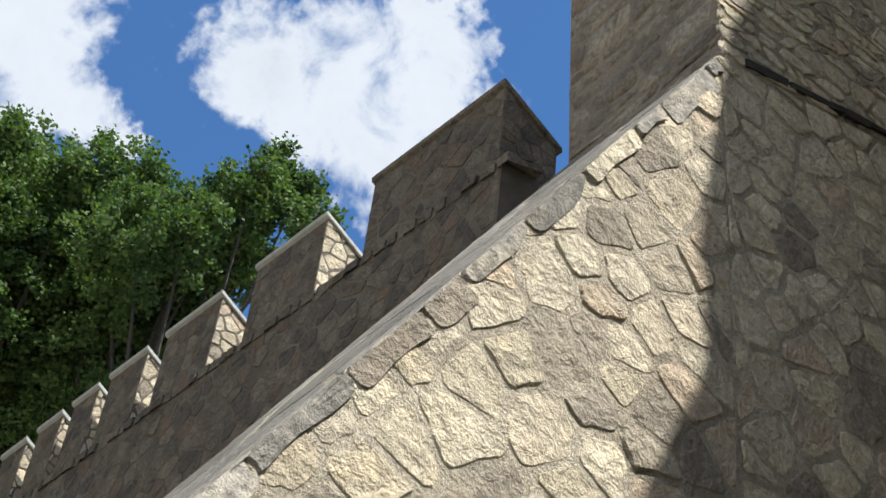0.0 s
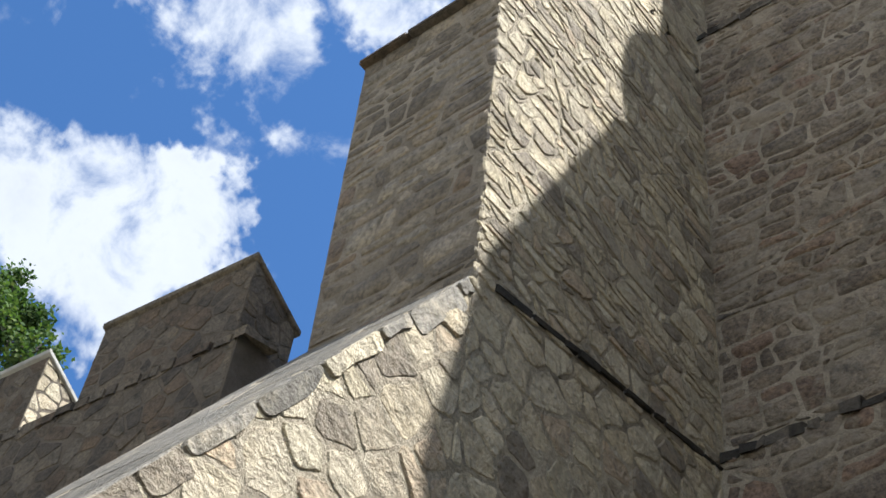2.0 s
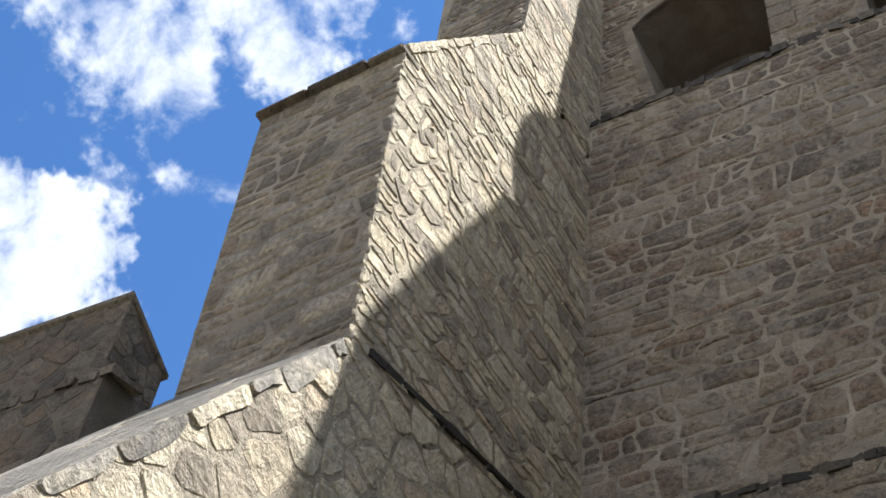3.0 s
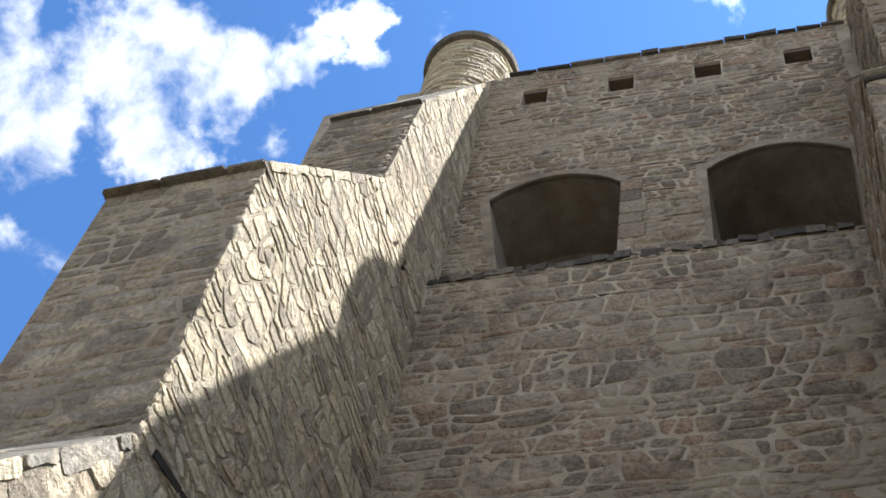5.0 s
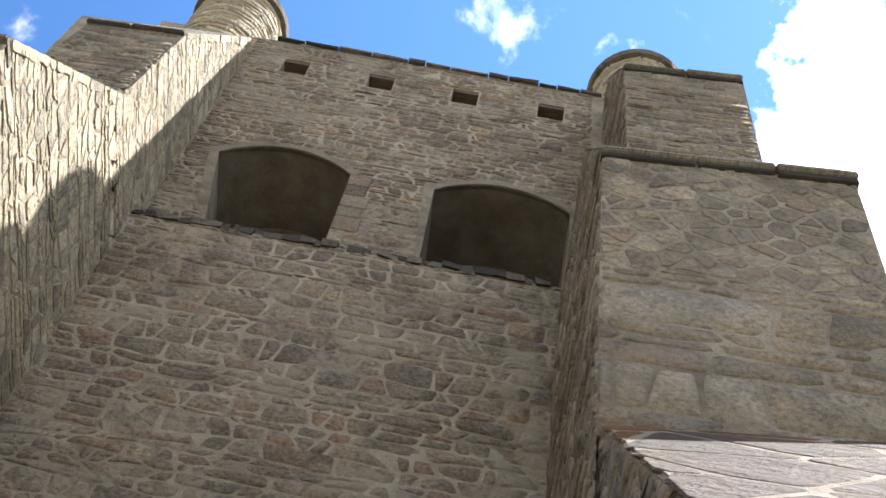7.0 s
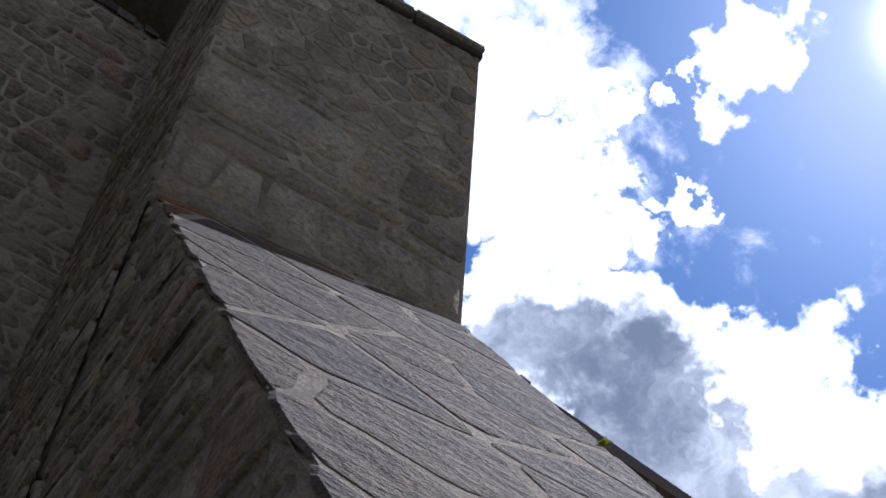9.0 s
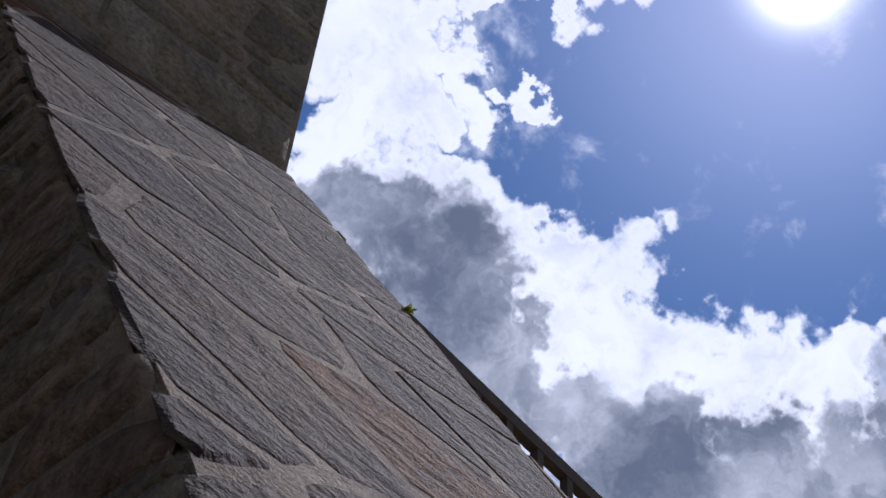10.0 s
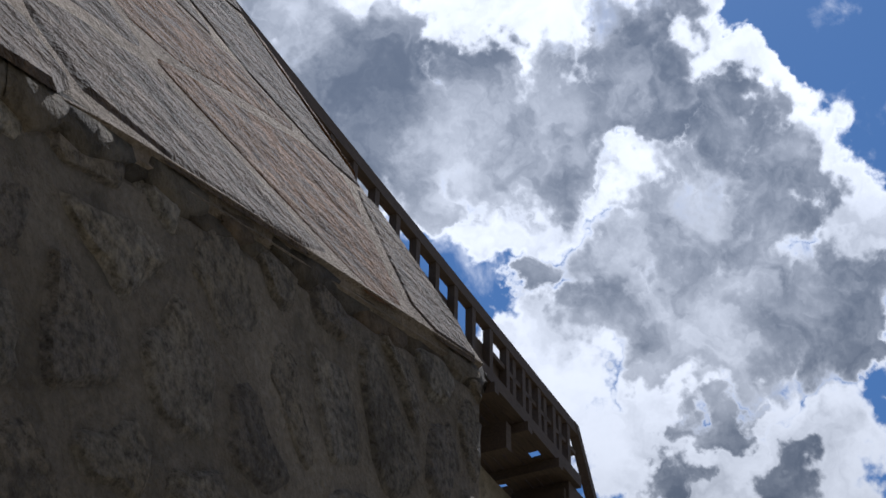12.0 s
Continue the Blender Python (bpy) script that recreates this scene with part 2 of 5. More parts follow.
def stone_material(name, tones, per_island, stain=(0.10, 0.09, 0.075), stain_amount=0.5, streak=(1, 1, 1), rot=(0, 0, 0), bump=0.02, lumps=1.8, speckle=1.0, smear=None, smear_amount=0.8):
    """Weathered rubble stone: a tone for each stone, blotches, dark lichen stains and a pitted surface."""
    m, nt, bsdf = nodes_of(name)
    src = nt.nodes.new("ShaderNodeNewGeometry" if per_island else "ShaderNodeObjectInfo")
    rnd = src.outputs["Random Per Island" if per_island else "Random"]
    n = len(tones)
    base = ramp_of(nt, rnd, [(i / n, c) for i, c in enumerate(tones)], "CONSTANT")
    vec = mapping(nt)
    svec = mapping(nt, streak, rot)
    blotch = noise_of(nt, vec, 2.2, 5, 0.65)
    grain = noise_of(nt, svec, 26, 6, 0.7)
    fine = noise_of(nt, svec, 90, 4, 0.7)
    col = mix_of(nt, 1.0, base, ramp_of(nt, blotch, [(0.25, (1 - 0.28 * speckle,) * 3), (0.5, (1, 1, 1)), (0.78, (1 + 0.22 * speckle, 1 + 0.17 * speckle, 1 + 0.06 * speckle))]), "MULTIPLY")
    col = mix_of(nt, 1.0, col, ramp_of(nt, grain, [(0.3, (1 - 0.38 * speckle,) * 3), (0.52, (1, 1, 1)), (0.75, (1 + 0.3 * speckle, 1 + 0.28 * speckle, 1 + 0.22 * speckle))]), "MULTIPLY")
    dirt = noise_of(nt, svec, 5.5, 8, 0.72, 0.6)
    dirt_f = math_of(nt, "MULTIPLY", ramp_of(nt, dirt, [(0.5, (0, 0, 0)), (0.68, (1, 1, 1))]), stain_amount)
    col = mix_of(nt, dirt_f, col, stain)
    if smear:
        # mortar wiped over the faces of some stones
        wiped = math_of(nt, "ADD", noise_of(nt, vec, 1.3, 3, 0.5), math_of(nt, "MULTIPLY", math_of(nt, "SUBTRACT", noise_of(nt, vec, 9, 6, 0.65), 0.5), 0.7))
        col = mix_of(nt, math_of(nt, "MULTIPLY", ramp_of(nt, wiped, [(0.52, (0, 0, 0)), (0.62, (1, 1, 1))]), smear_amount), col, mix_of(nt, grain, tuple(0.75 * c for c in smear), tuple(1.15 * c for c in smear)))
    nt.links.new(col, bsdf.inputs["Base Color"])
    bsdf.inputs["Roughness"].default_value = 0.92
    bsdf.inputs["Specular IOR Level"].default_value = 0.2
    h = math_of(nt, "ADD", math_of(nt, "MULTIPLY", grain, 0.6), math_of(nt, "MULTIPLY", fine, 0.4))
    h = math_of(nt, "ADD", h, math_of(nt, "MULTIPLY", noise_of(nt, svec, 7, 5, 0.65), lumps))
    bump_of(nt, bsdf, h, 0.9, bump)
    return m


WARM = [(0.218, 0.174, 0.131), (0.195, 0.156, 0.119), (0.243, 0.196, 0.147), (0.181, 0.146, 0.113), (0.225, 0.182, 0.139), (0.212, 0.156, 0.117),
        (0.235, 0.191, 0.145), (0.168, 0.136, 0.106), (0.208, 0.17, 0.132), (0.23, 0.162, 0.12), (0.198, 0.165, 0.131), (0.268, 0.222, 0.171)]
# Dark stain and the shade on the curtain's front share these tones.
DARK = [(0.112, 0.09, 0.068), (0.09, 0.075, 0.06), (0.135, 0.11, 0.083), (0.08, 0.067, 0.055), (0.112, 0.084, 0.061), (0.128, 0.107, 0.083)]
# Sunlight is put into these tones, used on sunward faces and the turrets.
SUNLIT_PALE = [(0.418, 0.353, 0.241), (0.47, 0.402, 0.279), (0.375, 0.312, 0.213), (0.438, 0.366, 0.251), (0.49, 0.422, 0.301), (0.30, 0.252, 0.182), (0.426, 0.362, 0.257),
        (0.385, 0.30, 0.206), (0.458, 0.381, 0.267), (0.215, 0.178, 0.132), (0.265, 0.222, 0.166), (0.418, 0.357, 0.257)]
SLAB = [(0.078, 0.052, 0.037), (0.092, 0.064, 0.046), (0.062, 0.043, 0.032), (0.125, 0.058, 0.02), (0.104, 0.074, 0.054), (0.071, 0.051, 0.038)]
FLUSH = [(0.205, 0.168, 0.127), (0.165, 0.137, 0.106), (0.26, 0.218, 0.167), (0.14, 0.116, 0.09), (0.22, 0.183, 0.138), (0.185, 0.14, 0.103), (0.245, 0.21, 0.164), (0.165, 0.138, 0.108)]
# Lichened grey slabs, kept lighter than SLAB to carry the grazing sun.
STRIP = [(0.25, 0.225, 0.185), (0.20, 0.18, 0.148), (0.29, 0.26, 0.212), (0.17, 0.152, 0.123)]
stone = stone_material("rubble_stone", WARM, False, speckle=1.7, lumps=2.8, bump=0.032, stain_amount=0.65, smear=(0.285, 0.243, 0.187))
stone_rest = stone_material("rubble_stone_rest", WARM, True, speckle=1.7, lumps=2.8, bump=0.032, stain_amount=0.65, smear=(0.285, 0.243, 0.187))
sunlit_pale_stone = stone_material("sunlit_pale_rubble", SUNLIT_PALE, False, stain=(0.17, 0.15, 0.11), stain_amount=0.6, bump=0.032, lumps=3.6, speckle=0.9, smear=(0.41, 0.355, 0.255), smear_amount=0.45)
sunlit_pale_rest = stone_material("sunlit_pale_rubble_rest", SUNLIT_PALE, True, stain=(0.17, 0.15, 0.11), stain_amount=0.6, bump=0.032, lumps=3.6, speckle=0.9, smear=(0.41, 0.355, 0.255), smear_amount=0.45)
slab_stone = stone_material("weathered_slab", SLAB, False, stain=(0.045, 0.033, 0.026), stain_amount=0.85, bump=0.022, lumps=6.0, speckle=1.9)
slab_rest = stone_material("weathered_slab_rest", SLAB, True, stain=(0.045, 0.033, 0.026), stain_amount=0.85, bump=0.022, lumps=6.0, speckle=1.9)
strip_stone = stone_material("grey_lichened_slab", STRIP, False, stain=(0.10, 0.09, 0.075), stain_amount=0.8, streak=(2.0, 0.6, 0.6), bump=0.03, speckle=1.5)
strip_rest = stone_material("grey_lichened_slab_rest", STRIP, True, stain=(0.10, 0.09, 0.075), stain_amount=0.8, streak=(2.0, 0.6, 0.6), bump=0.03, speckle=1.5)
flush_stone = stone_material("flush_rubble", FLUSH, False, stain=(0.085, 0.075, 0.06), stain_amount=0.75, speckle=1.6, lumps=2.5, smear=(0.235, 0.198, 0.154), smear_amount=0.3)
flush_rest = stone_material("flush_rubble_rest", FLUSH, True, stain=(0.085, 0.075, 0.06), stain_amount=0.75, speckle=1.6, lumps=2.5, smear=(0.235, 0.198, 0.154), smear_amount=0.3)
PITTED = [(0.35, 0.30, 0.245), (0.31, 0.265, 0.215), (0.38, 0.33, 0.275), (0.28, 0.238, 0.20), (0.34, 0.28, 0.215), (0.42, 0.37, 0.31)]
pitted_stone = stone_material("pitted_stone", PITTED, False, stain=(0.12, 0.10, 0.085), stain_amount=0.8, streak=(2.6, 2.6, 2.6), bump=0.08, lumps=3.0, speckle=2.0)
pitted_rest = stone_material("pitted_stone_rest", PITTED, True, stain=(0.12, 0.10, 0.085), stain_amount=0.8, streak=(2.6, 2.6, 2.6), bump=0.08, lumps=3.0, speckle=2.0)
dark_stone = stone_material("dark_rubble", DARK, False, stain=(0.03, 0.026, 0.022), stain_amount=0.85, speckle=1.4)
dark_rest = stone_material("dark_rubble_rest", DARK, True, stain=(0.03, 0.026, 0.022), stain_amount=0.85, speckle=1.4)
ledge_stone = stone_material("dark_ledge_stone", [(0.055, 0.047, 0.038), (0.08, 0.069, 0.056), (0.04, 0.035, 0.03), (0.12, 0.103, 0.083)], True, stain=(0.02, 0.02, 0.018), stain_amount=0.8)


def mortar_material(name, tone, stain_amount, bump=0.02):
    m, nt, bsdf = nodes_of(name)
    vec = mapping(nt)
    n1 = noise_of(nt, vec, 3.0, 6, 0.65)
    n2 = noise_of(nt, vec, 70, 5, 0.7)
    dark = tuple(c * 0.72 for c in tone)
    lite = tuple(c * 1.22 for c in tone)
    col = ramp_of(nt, n1, [(0.25, dark), (0.5, tone), (0.75, lite)])
    col = mix_of(nt, 1.0, col, ramp_of(nt, n2, [(0.3, (0.7, 0.7, 0.7)), (0.7, (1.2, 1.2, 1.2))]), "MULTIPLY")
    d = noise_of(nt, vec, 4.3, 8, 0.7)
    col = mix_of(nt, math_of(nt, "MULTIPLY", ramp_of(nt, d, [(0.52, (0, 0, 0)), (0.7, (1, 1, 1))]), stain_amount), col, (0.12, 0.105, 0.085))
    grime = noise_of(nt, vec, 1.1, 4, 0.6, 0.4)
    col = mix_of(nt, 1.0, col, ramp_of(nt, grime, [(0.35, (0.68, 0.66, 0.64)), (0.62, (1.08, 1.08, 1.08))]), "MULTIPLY")
    nt.links.new(col, bsdf.inputs["Base Color"])
    bsdf.inputs["Roughness"].default_value = 0.95
    bsdf.inputs["Specular IOR Level"].default_value = 0.15
    bump_of(nt, bsdf, math_of(nt, "ADD", n2, math_of(nt, "MULTIPLY", noise_of(nt, vec, 14, 5, 0.65), 2.0)), 0.9, bump)
    return m


mortar = mortar_material("lime_mortar", (0.345, 0.297, 0.23), 0.8)
sunlit_pale_mortar = mortar_material("sunlit_lime_mortar", (0.415, 0.357, 0.262), 0.5, 0.04)
slab_mortar = mortar_material("grey_mortar", (0.37, 0.298, 0.23), 0.45, 0.03)
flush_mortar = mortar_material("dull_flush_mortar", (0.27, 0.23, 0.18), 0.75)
dark_mortar = mortar_material("dark_rubble_mortar", (0.125, 0.104, 0.081), 0.7)
rough_mortar = mortar_material("rough_stained_mortar", (0.375, 0.32, 0.26), 0.85, 0.05)
plaster = mortar_material("shaded_brown_plaster", (0.165, 0.14, 0.115), 0.6)


def timber_material():
    m, nt, bsdf = nodes_of("dark_timber")
    vec = mapping(nt, (0.6, 6, 6))
    n1 = noise_of(nt, vec, 6, 6, 0.65)
    col = ramp_of(nt, n1, [(0.3, (0.035, 0.022, 0.014)), (0.6, (0.075, 0.048, 0.03)), (0.8, (0.11, 0.075, 0.048))])
    nt.links.new(col, bsdf.inputs["Base Color"])
    bsdf.inputs["Roughness"].default_value = 0.75
    bump_of(nt, bsdf, n1, 0.6, 0.01)
    return m


def leaf_material(name, tones):
    m, nt, bsdf = nodes_of(name)
    geo = nt.nodes.new("ShaderNodeNewGeometry")
    n = len(tones)
    base = ramp_of(nt, geo.outputs["Random Per Island"], [(i / n, c) for i, c in enumerate(tones)], "CONSTANT")
    big = noise_of(nt, mapping(nt), 0.35, 3, 0.5)
    col = mix_of(nt, 1.0, base, ramp_of(nt, big, [(0.3, (0.65, 0.7, 0.65)), (0.7, (1.3, 1.25, 1.0))]), "MULTIPLY")
    nt.links.new(col, bsdf.inputs["Base Color"])
    bsdf.inputs["Roughness"].default_value = 0.8
    bsdf.inputs["Specular IOR Level"].default_value = 0.12
    trans = nt.nodes.new("ShaderNodeBsdfTranslucent")
    nt.links.new(mix_of(nt, 1.0, col, (1.2, 1.4, 0.5), "MULTIPLY"), trans.inputs["Color"])
    mixs = nt.nodes.new("ShaderNodeMixShader")
    mixs.inputs[0].default_value = 0.25
    nt.links.new(bsdf.outputs[0], mixs.inputs[1])
    nt.links.new(trans.outputs[0], mixs.inputs[2])
    nt.links.new(mixs.outputs[0], nt.nodes["Material Output"].inputs["Surface"])
    return m


def plain_material(name, lo, hi, scale, rough=0.9):
    m, nt, bsdf = nodes_of(name)
    n1 = noise_of(nt, mapping(nt), scale, 8, 0.7)
    nt.links.new(ramp_of(nt, n1, [(0.3, lo), (0.7, hi)]), bsdf.inputs["Base Color"])
    bsdf.inputs["Roughness"].default_value = rough
    bump_of(nt, bsdf, n1, 0.7, 0.04)
    return m


timber = timber_material()
leaf = leaf_material("oak_leaf", [(0.056, 0.094, 0.038), (0.074, 0.12, 0.048), (0.042, 0.074, 0.031), (0.094, 0.138, 0.055), (0.062, 0.10, 0.042), (0.10, 0.128, 0.055)])
fern_leaf = leaf_material("fern_leaf", [(0.26, 0.27, 0.06), (0.31, 0.31, 0.07), (0.20, 0.22, 0.05)])
bark = plain_material("oak_bark", (0.025, 0.02, 0.015), (0.06, 0.05, 0.038), 9)
turf = plain_material("dry_turf_and_gravel", (0.11, 0.105, 0.068), (0.235, 0.212, 0.16), 1.7)
tin = plain_material("weathered_grey_coping", (0.22, 0.21, 0.19), (0.36, 0.34, 0.30), 6)


# ---- building helpers ----
def part(name, bm, material, parent=None, label=""):
    me = bpy.data.meshes.new(name)
    bm.normal_update()
    bm.to_mesh(me)
    bm.free()
    me.materials.append(material)
    ob = new(name, me)
    ob.parent = parent
    return tagged(ob, label)


def data_part(name, verts, faces, material, parent=None, label="", smooth=False):
    me = bpy.data.meshes.new(name)
    me.from_pydata(verts, [], faces)
    if smooth:
        me.polygons.foreach_set("use_smooth", [True] * len(me.polygons))
    me.materials.append(material)
    ob = new(name, me)
    ob.parent = parent
    return tagged(ob, label)


def base_empty(name, loc, label, category, group="", kind=""):
    ob = new(name)
    ob.location = loc
    return tagged(ob, label, category, group, kind)


def settle(root):
    """Keeps parts, which are built in world coordinates, in place under a root that stands elsewhere."""
    inv = Matrix.Translation(root.location).inverted()
    for c in root.children:
        c.matrix_parent_inverse = inv


def box(bm, x0, x1, y0, y1, z0, z1, bevel=0.0):
    vs = [bm.verts.new((x, y, z)) for x in (x0, x1) for y in (y0, y1) for z in (z0, z1)]
    idx = ((0, 1, 3, 2), (4, 6, 7, 5), (0, 4, 5, 1), (2, 3, 7, 6), (0, 2, 6, 4), (1, 5, 7, 3))
    fs = [bm.faces.new([vs[i] for i in f]) for f in idx]
    if bevel:
        es = {e for f in fs for e in f.edges}
        bmesh.ops.bevel(bm, geom=list(es), offset=bevel, segments=2, affect="EDGES")
    return vs


def prism_x(profile, x0, x1, roll=0.0):
    """A solid with the given outline in the (y, z) plane, from x0 to x1."""
    bm = bmesh.new()
    a = [bm.verts.new((x0, y, z)) for y, z in profile]
    b = [bm.verts.new((x1, y, z)) for y, z in profile]
    bm.faces.new(a)
    bm.faces.new(b[::-1])
    n = len(profile)
    for i in range(n):
        bm.faces.new((a[i], b[i], b[(i + 1) % n], a[(i + 1) % n]))
    bmesh.ops.recalc_face_normals(bm, faces=bm.faces[:])
    return bm


def clip(poly, px, py, nx, ny):
    """Cuts away what lies beyond the line through (px, py) with the outward normal (nx, ny)."""
    out = []
    for i in range(len(poly)):
        a, b = poly[i], poly[(i + 1) % len(poly)]
        da, db = (a[0] - px) * nx + (a[1] - py) * ny, (b[0] - px) * nx + (b[1] - py) * ny
        if da <= 0:
            out.append(a)
        if (da < 0 < db) or (db < 0 < da):
            s = da / (da - db)
            out.append((a[0] + (b[0] - a[0]) * s, a[1] + (b[1] - a[1]) * s))
    return out


def area(p):
    return 0.5 * sum(p[i][0] * p[(i + 1) % len(p)][1] - p[(i + 1) % len(p)][0] * p[i][1] for i in range(len(p)))


def rubble(poly, heights, lengths, gap, rng, openings=(), wave=0.05, slant=0.05, edge=0.012, split=0.3):
    """Outlines of uneven courses of stones that fill the convex polygon poly, leaving the openings (u0, u1, v0, v1) free."""
    if area(poly) < 0:
        poly = poly[::-1]
    us, vs = [p[0] for p in poly], [p[1] for p in poly]
    u0, u1, v0, v1 = min(us), max(us), min(vs), max(vs)
    seed = rng.uniform(0, 500)

    def line(u, i, v):
        return v + wave * noise.noise((u * 1.1, i * 3.7 + seed, 0.3)) + 0.5 * wave * noise.noise((u * 3.1, i * 5.1 + seed, 7.3))

    rows, v = [], v0 - 0.1
    while v < v1 + 0.05:
        h = rng.uniform(*heights) * rng.choice((0.55, 0.85, 1, 1.35))
        rows.append((v, v + h))
        v += h
    out = []
    for i, (va, vb) in enumerate(rows):
        u = u0 - rng.uniform(0, lengths[1])
        sl = 0
        while u < u1:
            w = rng.uniform(*lengths) * rng.choice((0.5, 0.8, 1, 1.2, 1.6))
            sr = rng.uniform(-slant, slant)
            a, b, g = u + gap / 2, u + w - gap / 2, gap / 2
            um = (a + b) / 2 + rng.uniform(-0.2, 0.2) * w
            cells = [(0.0, 1.0)]
            if rng.random() < split and vb - va > heights[0] * 1.2:
                k = rng.uniform(0.35, 0.65)
                cells = [(0.0, k), (k, 1.0)]
            for c0, c1 in cells:
                lo = lambda q: line(q, i, va) * (1 - c0) + line(q, i + 1, vb) * c0 + g
                hi = lambda q: line(q, i, va) * (1 - c1) + line(q, i + 1, vb) * c1 - g
                j = lambda s=0.018: rng.uniform(-s, s)
                r = min(0.03, (vb - va) * (c1 - c0) * 0.22)
                la, lb = a + sl * (c0 - 0.5), a + sl * (c1 - 0.5)
                ra, rb = b + sr * (c0 - 0.5), b + sr * (c1 - 0.5)
                p = [(la + r * rng.uniform(0.3, 1.4), lo(a) + j(0.006)), (um, lo(um) + j()), (ra - r * rng.uniform(0.3, 1.4), lo(b) + j(0.006)),
                     (ra + j(0.006), lo(b) + r * rng.uniform(0.3, 1.2)), (rb + j(0.006), hi(b) - r * rng.uniform(0.3, 1.4)), (rb - r * rng.uniform(0.3, 1.4), hi(b) + j(0.006)),
                     (um, hi(um) + j()), (lb + r * rng.uniform(0.3, 1.4), hi(a) + j(0.006)), (lb + j(0.006), hi(a) - r * rng.uniform(0.3, 1.2)), (la + j(0.006), lo(a) + r * rng.uniform(0.3, 1.4))]
                for k in range(len(poly)):
                    if len(p) < 3:
                        break
                    q, s = poly[k], poly[(k + 1) % len(poly)]
                    dx, dy = s[0] - q[0], s[1] - q[1]
                    d = math.hypot(dx, dy)
                    nx, ny = dy / d, -dx / d
                    e = rng.uniform(-edge, edge)
                    p = clip(p, q[0] + nx * e, q[1] + ny * e, nx, ny)
                for o in openings:
                    if len(p) < 3:
                        break
                    if max(q[0] for q in p) < o[0] or min(q[0] for q in p) > o[1] or max(q[1] for q in p) < o[2] or min(q[1] for q in p) > o[3]:
                        continue
                    cuts = [clip(p, o[0], 0, 1, 0), clip(p, o[1], 0, -1, 0), clip(p, 0, o[2], 0, 1), clip(p, 0, o[3], 0, -1)]
                    p = max(cuts, key=lambda c: abs(area(c)) if len(c) > 2 else 0)
                if len(p) > 2 and area(p) > 0.003:
                    out.append(p)
            sl = sr
            u += w
    return out


def random_rubble(poly, heights, lengths, gap, rng, openings=()):
    """Outlines of stones of all sizes, laid without courses, that fill the convex polygon poly."""
    if area(poly) < 0:
        poly = poly[::-1]
    us, vs = [p[0] for p in poly], [p[1] for p in poly]
    su, sv = sum(lengths) / 2, sum(heights) / 2
    u0, v0 = min(us) - su, min(vs) - sv
    nu, nv = int((max(us) - u0) / su) + 2, int((max(vs) - v0) / sv) + 2
    seeds = {}
    for i in range(nu):
        for j in range(nv):
            if rng.random() < 0.90:
                seeds[i, j] = (u0 + su * (i + 0.5 * (j % 2) + rng.uniform(-0.42, 0.42)), v0 + sv * (j + rng.uniform(-0.40, 0.40)), rng.uniform(0, 0.16) * su * sv)
    out = []
    for (i, j), (u, v, w) in seeds.items():
        p = [(u - 2 * su, v - 2 * sv), (u + 2 * su, v - 2 * sv), (u + 2 * su, v + 2 * sv), (u - 2 * su, v + 2 * sv)]
        for a in range(-2, 3):
            for b in range(-2, 3):
                q = seeds.get((i + a, j + b))
                if q is None or (a == 0 and b == 0) or len(p) < 3:
                    continue
                dx, dy = q[0] - u, q[1] - v
                d = math.hypot(dx, dy)
                if d < 0.02:
                    continue
                t = (d * d + w - q[2]) / (2 * d) - gap * rng.uniform(0.3, 0.8)
                p = clip(p, u + dx / d * t, v + dy / d * t, dx / d, dy / d)
        if len(p) < 3 or abs(area(p)) < 0.002:
            continue
        worn = []
        for k in range(len(p)):
            a, b = p[k], p[(k + 1) % len(p)]
            worn.append(a)
            if math.hypot(b[0] - a[0], b[1] - a[1]) > 0.1:
                s = rng.uniform(0.35, 0.65)
                worn.append((a[0] + (b[0] - a[0]) * s + rng.uniform(-0.012, 0.012), a[1] + (b[1] - a[1]) * s + rng.uniform(-0.012, 0.012)))
        p = worn
        for k in range(len(poly)):
            if len(p) < 3:
                break
            q, s = poly[k], poly[(k + 1) % len(poly)]
            dx, dy = s[0] - q[0], s[1] - q[1]
            d = math.hypot(dx, dy)
            p = clip(p, q[0], q[1], dy / d, -dx / d)
        if len(p) > 2 and area(p) > 0.003:
            out.append(p)
    return out


def rounded(p):
    """The outline with its corners cut, once."""
    out = []
    for i in range(len(p)):
        a, b = p[i], p[(i + 1) % len(p)]
        out += [(a[0] * 0.78 + b[0] * 0.22, a[1] * 0.78 + b[1] * 0.22), (a[0] * 0.22 + b[0] * 0.78, a[1] * 0.22 + b[1] * 0.78)]
    return out


def thinned(p, least):
    """The outline without corners that lie closer together than least."""
    out = []
    for q in p:
        if not out or math.hypot(q[0] - out[-1][0], q[1] - out[-1][1]) > least:
            out.append(q)
    return out if len(out) > 3 else p


